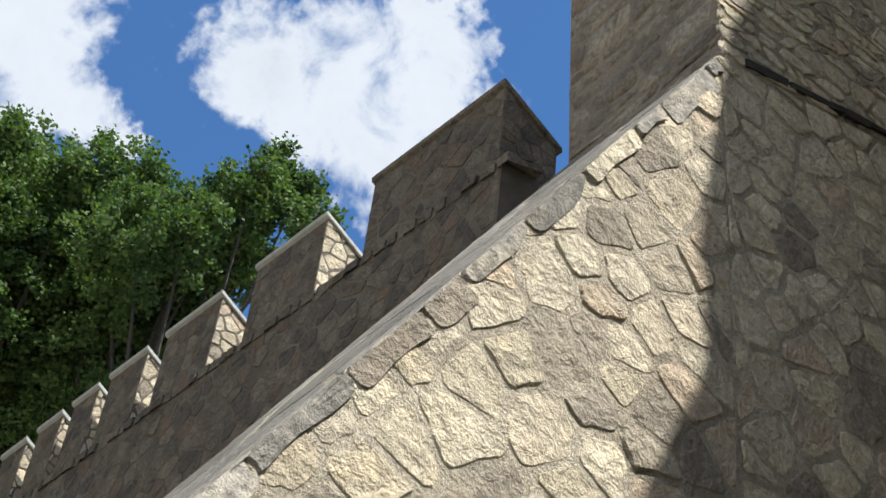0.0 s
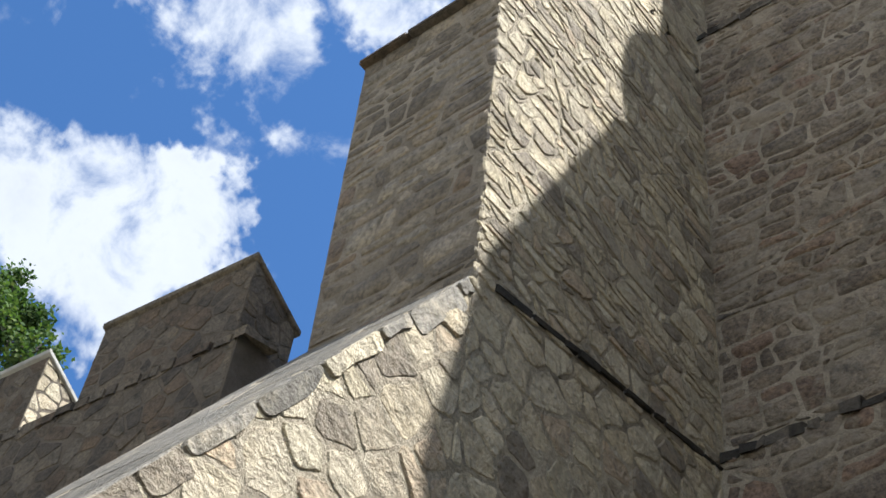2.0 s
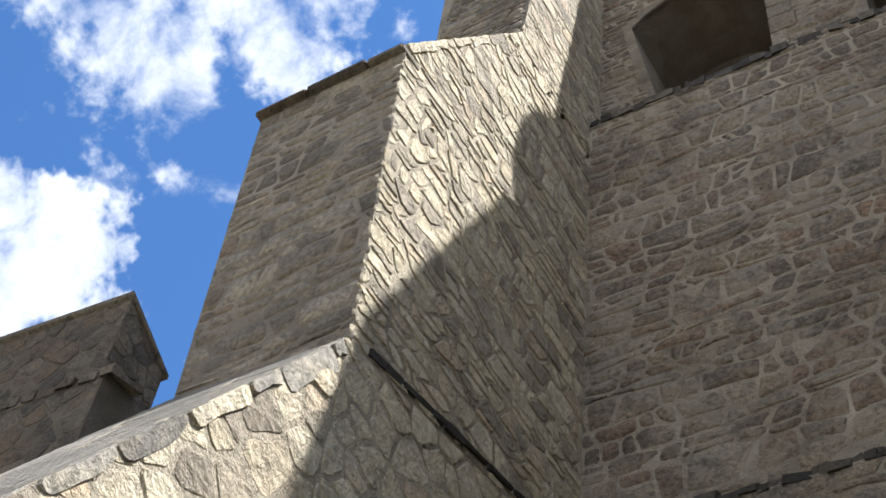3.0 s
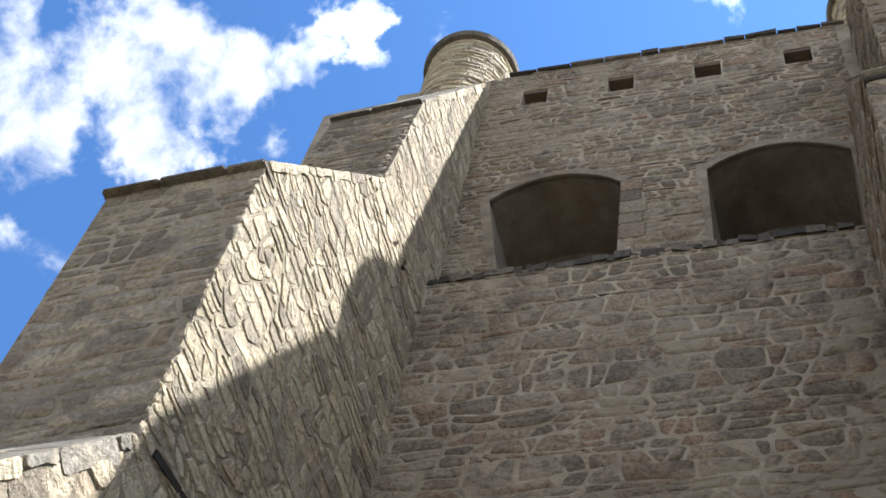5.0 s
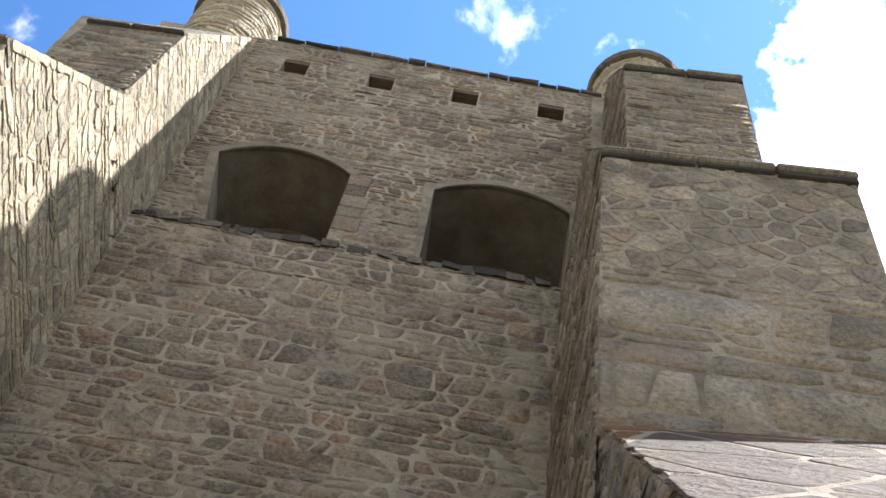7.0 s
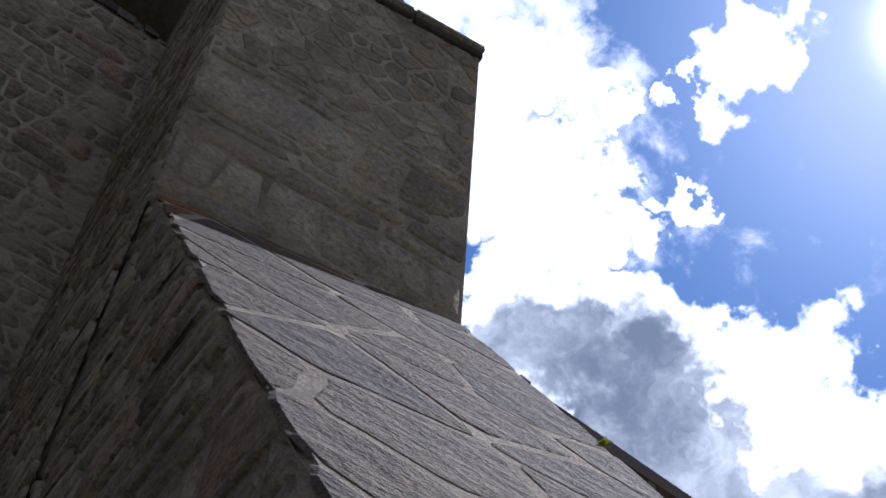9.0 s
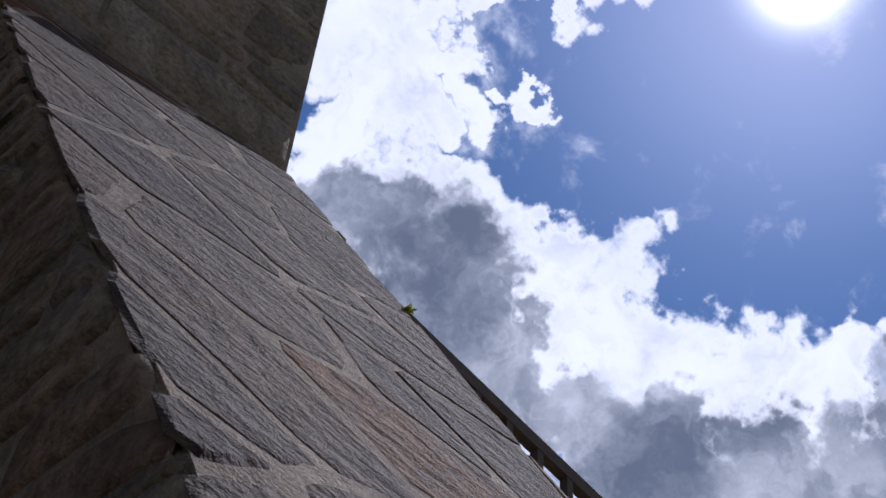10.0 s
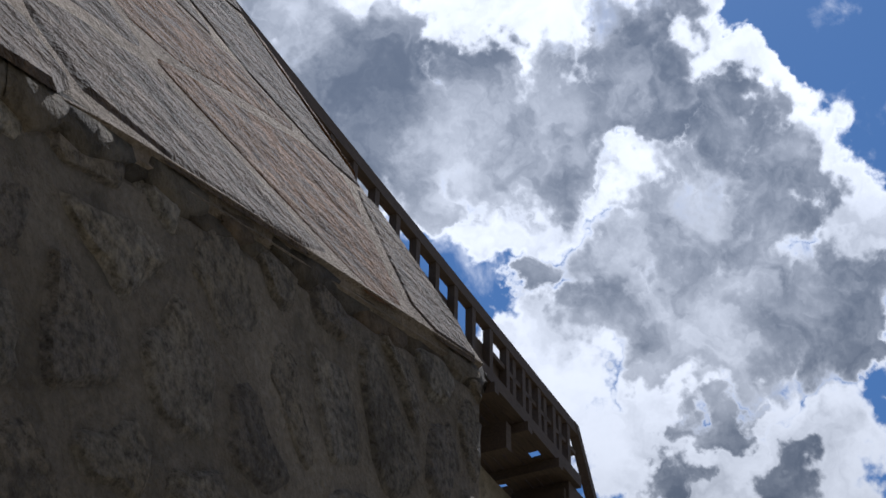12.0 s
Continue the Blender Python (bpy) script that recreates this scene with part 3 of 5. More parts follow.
def stone_mesh(outline, at, depth, chamfer, rng, tilt=0.08):
    """One stone: its rounded outline in the bed, a worn shoulder and a slightly domed, tilted face."""
    outline = rounded(thinned(outline, 0.03))
    n = len(outline)
    cu, cv = sum(p[0] for p in outline) / n, sum(p[1] for p in outline) / n
    tu, tv = rng.uniform(-tilt, tilt), rng.uniform(-tilt, tilt)
    verts = [at(u, v, -0.008) for u, v in outline]
    for u, v in outline:
        r = math.hypot(u - cu, v - cv)
        k = max(0.5, 1 - chamfer * rng.uniform(0.7, 1.4) / max(r, 1e-4))
        uu, vv = cu + (u - cu) * k, cv + (v - cv) * k
        verts.append(at(uu, vv, depth * rng.uniform(0.75, 1.1) + (uu - cu) * tu + (vv - cv) * tv))
    verts.append(at(cu + rng.uniform(-0.02, 0.02), cv + rng.uniform(-0.02, 0.02), depth * rng.uniform(0.9, 1.35)))
    faces = [(i, (i + 1) % n, n + (i + 1) % n, n + i) for i in range(n)]
    faces += [(n + i, n + (i + 1) % n, 2 * n) for i in range(n)]
    return verts, faces


def face_frame(corners, outward):
    """A frame on a flat face: (u, v) of its corners, and at(u, v, n), the place of a point n metres before the face."""
    o = Vector(corners[0])
    nrm = (Vector(corners[1]) - o).cross(Vector(corners[2]) - o).normalized()
    if nrm.dot(Vector(outward)) < 0:
        nrm = -nrm
    ux = Vector((0, 0, 1)).cross(nrm).normalized()
    vx = nrm.cross(ux)
    uv = [((Vector(c) - o).dot(ux), (Vector(c) - o).dot(vx)) for c in corners]
    wind = (Vector(corners[-1]) - o).dot(nrm)  # how far the last corner lies off the plane of the others
    if abs(wind) < 0.002:
        return uv, (lambda u, v, n: o + ux * u + vx * v + nrm * n), ux, vx, o

    c0, c1, c2, c3 = [Vector(c) for c in corners]

    def at(u, v, n):
        s, t = 0.5, 0.5
        for _ in range(8):
            e = [uv[0][k] * (1 - s) * (1 - t) + uv[1][k] * (1 - s) * t + uv[2][k] * s * t + uv[3][k] * s * (1 - t) - (u, v)[k] for k in (0, 1)]
            t -= e[0] / ((uv[1][0] - uv[0][0]) * (1 - s) + (uv[2][0] - uv[3][0]) * s)
            s -= e[1] / ((uv[3][1] - uv[0][1]) * (1 - t) + (uv[2][1] - uv[1][1]) * t)
        return c0 * ((1 - s) * (1 - t)) + c1 * ((1 - s) * t) + c2 * (s * t) + c3 * (s * (1 - t)) + nrm * n
    return uv, at, ux, vx, o


LATER = []


def lay(parent, corners, outward, mats, seed, heights=(0.13, 0.22), lengths=(0.22, 0.5), gap=0.022, depth=(0.004, 0.02), chamfer=0.014,
        near=None, limit=300, openings=(), name="stone", wave=0.05, slant=0.05, tilt=0.03, split=0.3, coursed=True, chiselled=False):
    """Notes a face to be covered with stones once the rest is built. near(place): those laid first, as pieces of their own."""
    LATER.append((parent, corners, outward, mats, seed, heights, lengths, gap, depth, chamfer, near, limit, openings, name, wave, slant, tilt, split, coursed, coursed and not chiselled))


def lay_all():
    for parent, corners, outward, mats, seed, heights, lengths, gap, depth, chamfer, near, limit, openings, name, wave, slant, tilt, split, coursed, smooth in LATER:
        rng = random.Random(seed)
        uv, at, ux, vx, o = face_frame(corners, outward)
        ops = []
        for a, b in openings:
            pa, pb = Vector(a) - o, Vector(b) - o
            us, vs = sorted((pa.dot(ux), pb.dot(ux))), sorted((pa.dot(vx), pb.dot(vx)))
            ops.append((us[0], us[1], vs[0], vs[1]))
        shapes = rubble(uv, heights, lengths, gap, rng, ops, wave, slant, split=split) if coursed else random_rubble(uv, heights, lengths, gap, rng)
        if near:
            shapes.sort(key=lambda p: near(at(p[0][0], p[0][1], 0)))
        inv = Matrix.Translation(parent.location).inverted()
        rest_v, rest_f = [], []
        for k, p in enumerate(shapes):
            proud = 1.9 if not coursed and name == "stone" and rng.random() < 0.12 else 1.0
            vs, fs = stone_mesh(p, at, rng.uniform(*depth) * proud, chamfer, rng, tilt)
            if k < limit:
                ob = data_part(name, vs, fs, mats[0], parent, smooth=smooth)
                ob.matrix_parent_inverse = inv
            else:
                b = len(rest_v)
                rest_v += vs
                rest_f += [tuple(i + b for i in f) for f in fs]
        if rest_v:
            ob = data_part("stonework", rest_v, rest_f, mats[1], parent, smooth=smooth)
            ob.matrix_parent_inverse = inv
            tagged(ob, kind="stuff")


def cut(bm, cutters):
    """bm with the solids of cutters taken out of it."""
    made = []
    for b in (bm, *cutters):
        me = bpy.data.meshes.new("tmp")
        b.to_mesh(me)
        b.free()
        made.append(new("tmp", me))
    for c in made[1:]:
        mod = made[0].modifiers.new("cut", "BOOLEAN")
        mod.operation, mod.object, mod.solver = "DIFFERENCE", c, "EXACT"
    bpy.context.view_layer.update()
    ev = made[0].evaluated_get(bpy.context.evaluated_depsgraph_get())
    out = bmesh.new()
    out.from_mesh(ev.to_mesh())
    ev.to_mesh_clear()
    for ob in made:
        me = ob.data
        bpy.data.objects.remove(ob)
        bpy.data.meshes.remove(me)
    return out


# ---- ground ----
def build_ground():
    bm = bmesh.new()
    n, size = 120, 1600.0
    grid = {}
    for i in range(n + 1):
        for j in range(n + 1):
            sx, sy = (i / n * 2 - 1), (j / n * 2 - 1)
            x, y = size * sx * abs(sx) ** 1.5, size * sy * abs(sy) ** 1.5
            bank = 7.0 * math.exp(-((x + 34) / 9) ** 2 - ((y - 9) / 16) ** 2)
            grid[i, j] = bm.verts.new((x, y, bank + 0.04 * noise.noise((x * 0.7, y * 0.7, 0))))
    for i in range(n):
        for j in range(n):
            bm.faces.new((grid[i, j], grid[i + 1, j], grid[i + 1, j + 1], grid[i, j + 1]))
    tagged(part("ground", bm, turf), "trodden turf and gravel around the castle", "ground", kind="structure")


build_ground()

# ---- tower wall between the buttresses ----
K = 0.043


def wall_y(x, y0):
    return y0 + K * (x + 3.9)


def leaning_box(x0, x1, ya, yb, z0, z1):
    bm = bmesh.new()
    vs = [bm.verts.new((x, wall_y(x, y), z)) for x in (x0, x1) for y in (ya, yb) for z in (z0, z1)]
    for f in ((0, 1, 3, 2), (4, 6, 7, 5), (0, 4, 5, 1), (2, 3, 7, 6), (0, 2, 6, 4), (1, 5, 7, 3)):
        bm.faces.new([vs[i] for i in f])
    bmesh.ops.recalc_face_normals(bm, faces=bm.faces[:])
    return bm


NICHES = ((-3.50, -1.98, 14.94, 17.05, 17.48), (-1.02, 0.54, 14.94, 17.05, 17.46))
HOLES = (-3.20, -2.06, -0.94, 0.20)
NICHE_FOOT = (0.32, 0.04)  # how much narrower the opening is at the sill, on one side
LEDGE, PARAPET, STRING = 14.94, 20.86, 9.15


def niche_cutter(x0, x1, z0, zs, zt, inset):
    """An opening under a flat segmental arch."""
    pts = [(x0 + inset, z0), (x1, z0), (x1, zs)]
    for i in range(1, 12):
        s = i / 12
        pts.append((x1 + (x0 - x1) * s, zs + (zt - zs) * math.sin(math.pi * s) ** 0.8))
    pts.append((x0, zs))
    bm = bmesh.new()
    a = [bm.verts.new((x, wall_y(x, 6.5), z)) for x, z in pts]
    b = [bm.verts.new((x, wall_y(x, 8.25), z)) for x, z in pts]
    bm.faces.new(a)
    bm.faces.new(b[::-1])
    for i in range(len(pts)):
        bm.faces.new((a[i], b[i], b[(i + 1) % len(pts)], a[(i + 1) % len(pts)]))
    bmesh.ops.recalc_face_normals(bm, faces=bm.faces[:])
    return bm


def build_tower_wall():
    root = base_empty("wall_north", (-1.6, 7.1, 0), "rubble stone tower wall with two arched openings", "wall", kind="structure")
    upper = leaning_box(-5.2, 2.2, 7.2, 8.9, LEDGE - 0.02, PARAPET)
    cutters = [niche_cutter(*n, i) for n, i in zip(NICHES, NICHE_FOOT)]
    cutters += [leaning_box(x - 0.17, x + 0.17, 6.8, 8.0, 19.79, 20.27) for x in HOLES]
    bm = cut(upper, cutters)
    bm.normal_update()
    # Soffits and backs in darker plaster, jambs in duller mortar: recess shade as colour.
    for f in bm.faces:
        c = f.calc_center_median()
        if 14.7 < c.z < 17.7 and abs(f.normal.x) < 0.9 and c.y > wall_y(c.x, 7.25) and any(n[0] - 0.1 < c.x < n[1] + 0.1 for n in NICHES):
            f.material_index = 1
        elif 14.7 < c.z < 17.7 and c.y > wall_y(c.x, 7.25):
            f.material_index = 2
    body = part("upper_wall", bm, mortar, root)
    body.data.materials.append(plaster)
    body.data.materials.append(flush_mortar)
    part("lower_wall", leaning_box(-5.2, 2.2, 7.0, 8.9, STRING, LEDGE - 0.03), mortar, root)
    part("wall_foot", leaning_box(-5.2, 2.2, 6.93, 8.9, 0, STRING - 0.01), mortar, root)
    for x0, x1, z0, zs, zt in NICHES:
        part("back_wall", leaning_box(x0 - 0.05, x1 + 0.05, 8.55, 8.65, z0 - 0.1, zt + 0.05), plaster, root, "brown plaster, toned darker for shade, at the back of the opening")
    rng = random.Random(17)
    for (x0, x1, z0, zs, zt), inset, quoins in zip(NICHES, NICHE_FOOT, (True, False)):
        # smooth mortar band round the arch and down one jamb
        inner = [(x0 + inset, z0), (x0 + inset * 0.5, (z0 + zs) / 2), (x0, zs)]
        inner += [(x0 + (x1 - x0) * i / 12, zs + (zt - zs) * math.sin(math.pi * i / 12) ** 0.8) for i in range(1, 12)] + [(x1, zs)]
        if not quoins:
            inner.append((x1, z0))
        mid = ((x0 + x1) / 2, zs - 0.6)
        vs, fs = [], []
        for x, z in inner:
            d = math.hypot(x - mid[0], z - mid[1])
            w = rng.uniform(0.09, 0.16)
            xo, zo = x + (x - mid[0]) / d * w, max(z0, z + (z - mid[1]) / d * w) if z > z0 else z0
            for xx, zz, yy in ((x, z, 7.25), (x, z, 7.178), (xo, zo, 7.186), (xo, zo, 7.215)):
                vs.append((xx, wall_y(xx, yy), zz))
        for i in range(len(inner) - 1):
            fs += [(4 * i + k, 4 * i + k + 1, 4 * i + k + 5, 4 * i + k + 4) for k in range(3)]
        data_part("surround", vs, fs, flush_mortar, root, "smooth grey mortar band round the arch")
        if quoins:
            z = z0 + 0.02
            while z < zs:
                h = rng.uniform(0.22, 0.36)
                bm = leaning_box(x1 - 0.002, x1 + rng.uniform(0.16, 0.3), 7.175, 7.3, z, min(z + h, zs + 0.04) - 0.014)
                bmesh.ops.bevel(bm, geom=bm.edges[:], offset=0.008, segments=1, affect="EDGES")
                part("quoin", bm, flush_stone, root, "smooth grey jamb stone")
                z += h
    # A dark board and back panel in each hole stand in for its shade.
    for x in HOLES:
        part("shade_board", leaning_box(x - 0.168, x + 0.168, 7.215, 7.99, 20.20, 20.266), timber, root, "dark timber board standing in for the shade in a beam hole")
        part("shade_back", leaning_box(x - 0.168, x + 0.168, 7.7, 7.78, 19.80, 20.19), plaster, root)
    # ragged dark stones along the two ledges
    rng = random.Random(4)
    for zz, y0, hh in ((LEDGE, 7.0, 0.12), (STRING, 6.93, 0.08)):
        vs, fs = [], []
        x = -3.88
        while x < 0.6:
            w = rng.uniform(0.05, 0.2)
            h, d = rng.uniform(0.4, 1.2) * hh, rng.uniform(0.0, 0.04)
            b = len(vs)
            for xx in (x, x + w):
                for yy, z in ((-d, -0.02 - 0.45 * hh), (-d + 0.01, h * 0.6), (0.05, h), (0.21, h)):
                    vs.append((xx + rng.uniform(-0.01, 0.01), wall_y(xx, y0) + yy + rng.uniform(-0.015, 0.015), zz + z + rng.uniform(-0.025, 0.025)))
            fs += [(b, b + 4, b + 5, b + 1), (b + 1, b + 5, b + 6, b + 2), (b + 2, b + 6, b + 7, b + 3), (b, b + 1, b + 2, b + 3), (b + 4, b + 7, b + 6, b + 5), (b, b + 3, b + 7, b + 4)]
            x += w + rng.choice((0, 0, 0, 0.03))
        tagged(data_part("ledge", vs, fs, ledge_stone, root, "ragged dark ledge stones"), kind="stuff")
    # thin capping stones on the parapet
    vs, fs = [], []
    x = -3.6
    while x < 0.75:
        w, h = rng.uniform(0.2, 0.55), rng.uniform(0.03, 0.08)
        b = len(vs)
        for xx in (x, x + w):
            for yy, z in ((-0.05, 0), (-0.05, h), (0.6, h + 0.02), (0.6, 0)):
                vs.append((xx, wall_y(xx, 7.2) + yy + rng.uniform(-0.015, 0.015), PARAPET + z))
        fs += [(b, b + 4, b + 5, b + 1), (b + 1, b + 5, b + 6, b + 2), (b + 2, b + 6, b + 7, b + 3), (b, b + 1, b + 2, b + 3), (b + 4, b + 7, b + 6, b + 5), (b, b + 3, b + 7, b + 4)]
        x += w + 0.01
    tagged(data_part("capping", vs, fs, ledge_stone, root, "thin dark capping stones"), kind="stuff")
    settle(root)
    mats = (stone, stone_rest)

    def quad(x0, x1, y0, z0, z1):
        return [(x0, wall_y(x0, y0), z0), (x1, wall_y(x1, y0), z0), (x1, wall_y(x1, y0), z1), (x0, wall_y(x0, y0), z1)]
    ops = []
    for (x0, x1, z0, zs, zt), inset in zip(NICHES, NICHE_FOOT):
        for i in range(8):
            za, zb = z0 + (zs - z0) * i / 8 - 0.02, z0 + (zs - z0) * (i + 1) / 8 + 0.02
            a = x0 + inset * (1 - (i + 1) / 8)
            ops.append(((a - 0.02, wall_y(a, 7.2), za), (x1 + 0.02, wall_y(x1, 7.2), zb)))
    for x0, x1, z0, zs, zt in NICHES:
        for i in range(10):
            a, c = x0 + (x1 - x0) * i / 10, x0 + (x1 - x0) * (i + 1) / 10
            top = zs + (zt - zs) * max(math.sin(math.pi * s) ** 0.8 for s in (max(i / 10, 0.001), min((i + 1) / 10, 0.999)))
            ops.append(((a, wall_y(a, 7.2), zs), (c, wall_y(c, 7.2), top + 0.03)))
    ops += [((x - 0.18, wall_y(x, 7.2), 19.77), (x + 0.18, wall_y(x, 7.2), 20.29)) for x in HOLES]
    lay(root, quad(-3.88, 0.75, 7.2, LEDGE, PARAPET), (0, -1, 0), mats, 11, (0.09, 0.17), (0.14, 0.38), openings=ops, limit=200, near=lambda p: p.z, wave=0.07, slant=0.06, gap=0.013, split=0.15, chamfer=0.016, depth=(0.001, 0.016))
    lay(root, quad(-3.88, 0.6, 7.0, STRING, LEDGE - 0.02), (0, -1, 0), mats, 12, (0.15, 0.26), (0.16, 0.38), gap=0.014, limit=300, near=lambda p: p.z, wave=0.09, slant=0.08, split=0.25, chamfer=0.016, depth=(0.001, 0.014))
    lay(root, quad(-3.86, 0.6, 6.93, 6.0, STRING - 0.02), (0, -1, 0), mats, 13, (0.16, 0.29), (0.18, 0.42), gap=0.016, limit=120, near=lambda p: -p.z, wave=0.10, slant=0.09, split=0.25, chamfer=0.018, depth=(0.001, 0.014))


build_tower_wall()


# ---- buttresses ----
def build_buttress(x0, x1, x2, x3, prof, face_side, label, mats, moved, lean=0.0):
    """A stepped buttress. x0, x1: its flanks; x2, x3: the flanks of the top stage. prof: (y, z) of the outline from the foot of the front up.
    moved: by how much the four corners of the lowest slope (foot at x0, foot at x1, top at x0, top at x1) lie off the square outline.
    lean: how much higher the upper offsets lie at x1 than at x0."""
    (ya, za), (yb, zb), (yc, zc), (yd, zd), (ye, ze), (yf, zf) = prof
    root = base_empty("buttress", ((x0 + x1) / 2, (ya + 7) / 2, 0), label, "buttress", "buttresses of the tower")
    m00, m10, m01, m11 = [Vector(q) for q in moved]
    a0, a1 = Vector((x0, ya, za)) + m00, Vector((x1, ya, za)) + m10
    b0, b1 = Vector((x0, yb, zb)) + m01, Vector((x1, yb, zb)) + m11

    def sheared(bm):
        """Moves the corners of the base, which is built square, to their places."""
        for v in bm.verts:
            s = min(1.0, max(0.0, (yb - v.co.y) / (yb - ya)))
            t = min(1.0, max(0.0, (v.co.x - x0) / (x1 - x0)))
            d = (m00 * (1 - t) + m10 * t) * s + (m01 * (1 - t) + m11 * t) * (1 - s)
            v.co.x += d.x
            v.co.y += d.y
            if v.co.z > za - 0.3:
                v.co.z += d.z
        return bm
    part("base_body", sheared(prism_x([(7.4, 0), (ya, 0), (ya, za - 0.08), (yb, zb - 0.08), (7.4, zb - 0.08)], x0, x1)), mats["base"], root)
    middle = prism_x([(7.4, zb - 0.05), (yb + 0.02, zb - 0.05), (yc, zc), (yd, zd), (7.4, zd)], x0 + 0.004, x1 - 0.004)
    top = prism_x([(7.6, zd - 0.3), (yd, zd - 0.3), (ye, ze), (yf, zf), (7.6, zf)], x2, x3)
    rise = lambda x: lean * min(1.0, max(0.0, (x - x0) / (x1 - x0)))
    for name, bm in (("middle_body", middle), ("top_body", top)):
        for v in bm.verts:
            v.co.z += rise(v.co.x) if v.co.z > zb + 1 else 0.0
        # Fronts, turned from the sun, take a darker mortar that carries their shade.
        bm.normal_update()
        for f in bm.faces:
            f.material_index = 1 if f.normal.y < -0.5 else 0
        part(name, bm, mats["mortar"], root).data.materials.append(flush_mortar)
    # sloping weatherings of slabs that overhang a little
    for k, (p, q, a, c) in enumerate((((ya, za), (yb, zb), x0, x1), ((yc, zc), (yd, zd), x0, x1), ((ye, ze), (yf, zf), x2, x3))):
        dy, dz = q[0] - p[0], q[1] - p[1]
        d = math.hypot(dy, dz)
        ny, nz = -dz / d, dy / d
        lip, lo, hi = 0.04, -0.06, 0.012
        bed = hi - 0.0015  # the mortar lies a little below the faces of the slabs
        pts = [(p[0] - dy / d * lip + ny * lo, p[1] - dz / d * lip + nz * lo), (q[0] + ny * lo, q[1] + nz * lo), (q[0] + ny * bed, q[1] + nz * bed), (p[0] - dy / d * lip + ny * bed, p[1] - dz / d * lip + nz * bed)]
        bm = prism_x(pts, a + 0.004, c - 0.004)
        bmesh.ops.bevel(bm, geom=bm.edges[:], offset=0.018, segments=3, affect="EDGES")
        if k == 0:
            bmesh.ops.subdivide_edges(bm, edges=[e for e in bm.edges if e.calc_length() > 0.5], cuts=14, use_grid_fill=True)
            sheared(bm)
            for v in bm.verts:
                lipness = min(1.0, max(0.0, 1 - (v.co.y - ya) / 0.12)) if v.co.y < ya + 0.4 else 0.0
                v.co += lipness * 3.0 * Vector((noise.noise(v.co * 2.3), noise.noise(v.co * 2.1 + Vector((9, 0, 0))), noise.noise(v.co * 2.7 + Vector((0, 9, 0))))) * 0.012
        else:
            for v in bm.verts:
                v.co.z += rise(v.co.x)
        part("weathering", bm, slab_mortar if face_side < 0 else sunlit_pale_mortar, root, "steep weathered slab slope")
        if mats["string"]:
            rng = random.Random(60 + k)
            u = 0.0
            along, down = Vector((0, dy / d, dz / d)), Vector((0, -ny, -nz))
            at = lambda uu, vv, n: Vector((c, p[0], p[1])) + along * uu + down * vv + Vector((n, 0, 0))
            while u < d - 0.08:
                w, t = min(rng.uniform(0.14, 0.7), d - u), rng.uniform(0.05, 0.16) * (1 if k == 0 else 0.75)
                j = lambda q=0.02: rng.uniform(-q, q)
                o = [(u + 0.004, -0.012), (u + w * 0.25, -0.012 + j(0.004)), (u + w * 0.75, -0.012 + j(0.004)), (u + w - 0.004, -0.012), (u + w - 0.004 + j(0.006), t * 0.5), (u + w - 0.01 + j(), t + j()),
                     (u + w * 0.7, t + j(0.025)), (u + w * 0.3, t + j(0.025)), (u + 0.01 + j(), t + j()), (u + 0.004 + j(0.006), t * 0.5)]
                vs, fs = stone_mesh(o, at, rng.uniform(0.012, 0.024), 0.012, rng, 0.03)
                data_part("coping_block", vs, fs, strip_stone if k == 0 and rng.random() < 0.6 else sunlit_pale_stone, root, "lichened coping block along the slope")
                u += w
        up, side = Vector((0, ny, nz)) * hi, Vector((0.012, 0, 0))
        cor = [a0 - Vector((0, dy, dz)) * (0.03 / d), a1 - Vector((0, dy, dz)) * (0.03 / d), b1, b0] if k == 0 else [(a, p[0], p[1] + rise(a)), (c, p[0], p[1] + rise(c)), (c, q[0], q[1] + rise(c)), (a, q[0], q[1] + rise(a))]
        cor = [Vector(v) + up + side * e for v, e in zip(cor, (-1, 1, 1, -1))]
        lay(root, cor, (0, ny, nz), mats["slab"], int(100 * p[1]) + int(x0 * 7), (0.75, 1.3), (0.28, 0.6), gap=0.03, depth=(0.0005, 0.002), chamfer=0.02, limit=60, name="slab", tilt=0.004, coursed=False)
    # coping slabs along the front edge of the two upper offsets
    for (y, z), a, c in (((yc, zc), x0, x1), ((ye, ze), x2, x3)):
        rng = random.Random(int(z * 10))
        x, over = a - 0.015, 0.02 if z == zc else 0.0
        while x < c + over - 0.05:
            w = min(rng.uniform(0.4, 0.75), c + over - x)
            bm = bmesh.new()
            box(bm, x, x + w - 0.008, y - 0.06 + rng.uniform(-0.012, 0.012), y + 0.2, z - 0.10 + rng.uniform(-0.008, 0.008), z - 0.045 + rng.uniform(-0.008, 0.008), 0.012)
            for v in bm.verts:
                v.co.z += rise(v.co.x)
            part("coping", bm, mats["coping"], root, "projecting coping slab")
            # Under the shaded buttress's copings, a dark course stands in for the shadow gap.
            if not mats["string"]:
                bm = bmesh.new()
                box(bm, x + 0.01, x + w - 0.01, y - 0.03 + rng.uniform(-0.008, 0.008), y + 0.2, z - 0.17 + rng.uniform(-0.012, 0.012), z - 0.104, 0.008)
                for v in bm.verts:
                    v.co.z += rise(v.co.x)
                part("under_coping", bm, ledge_stone, root, "dark strip standing in for shade under the coping")
            x += w
    settle(root)
    m = (mats["stone"], mats["rest"])
    fx = x1 if face_side > 0 else x0
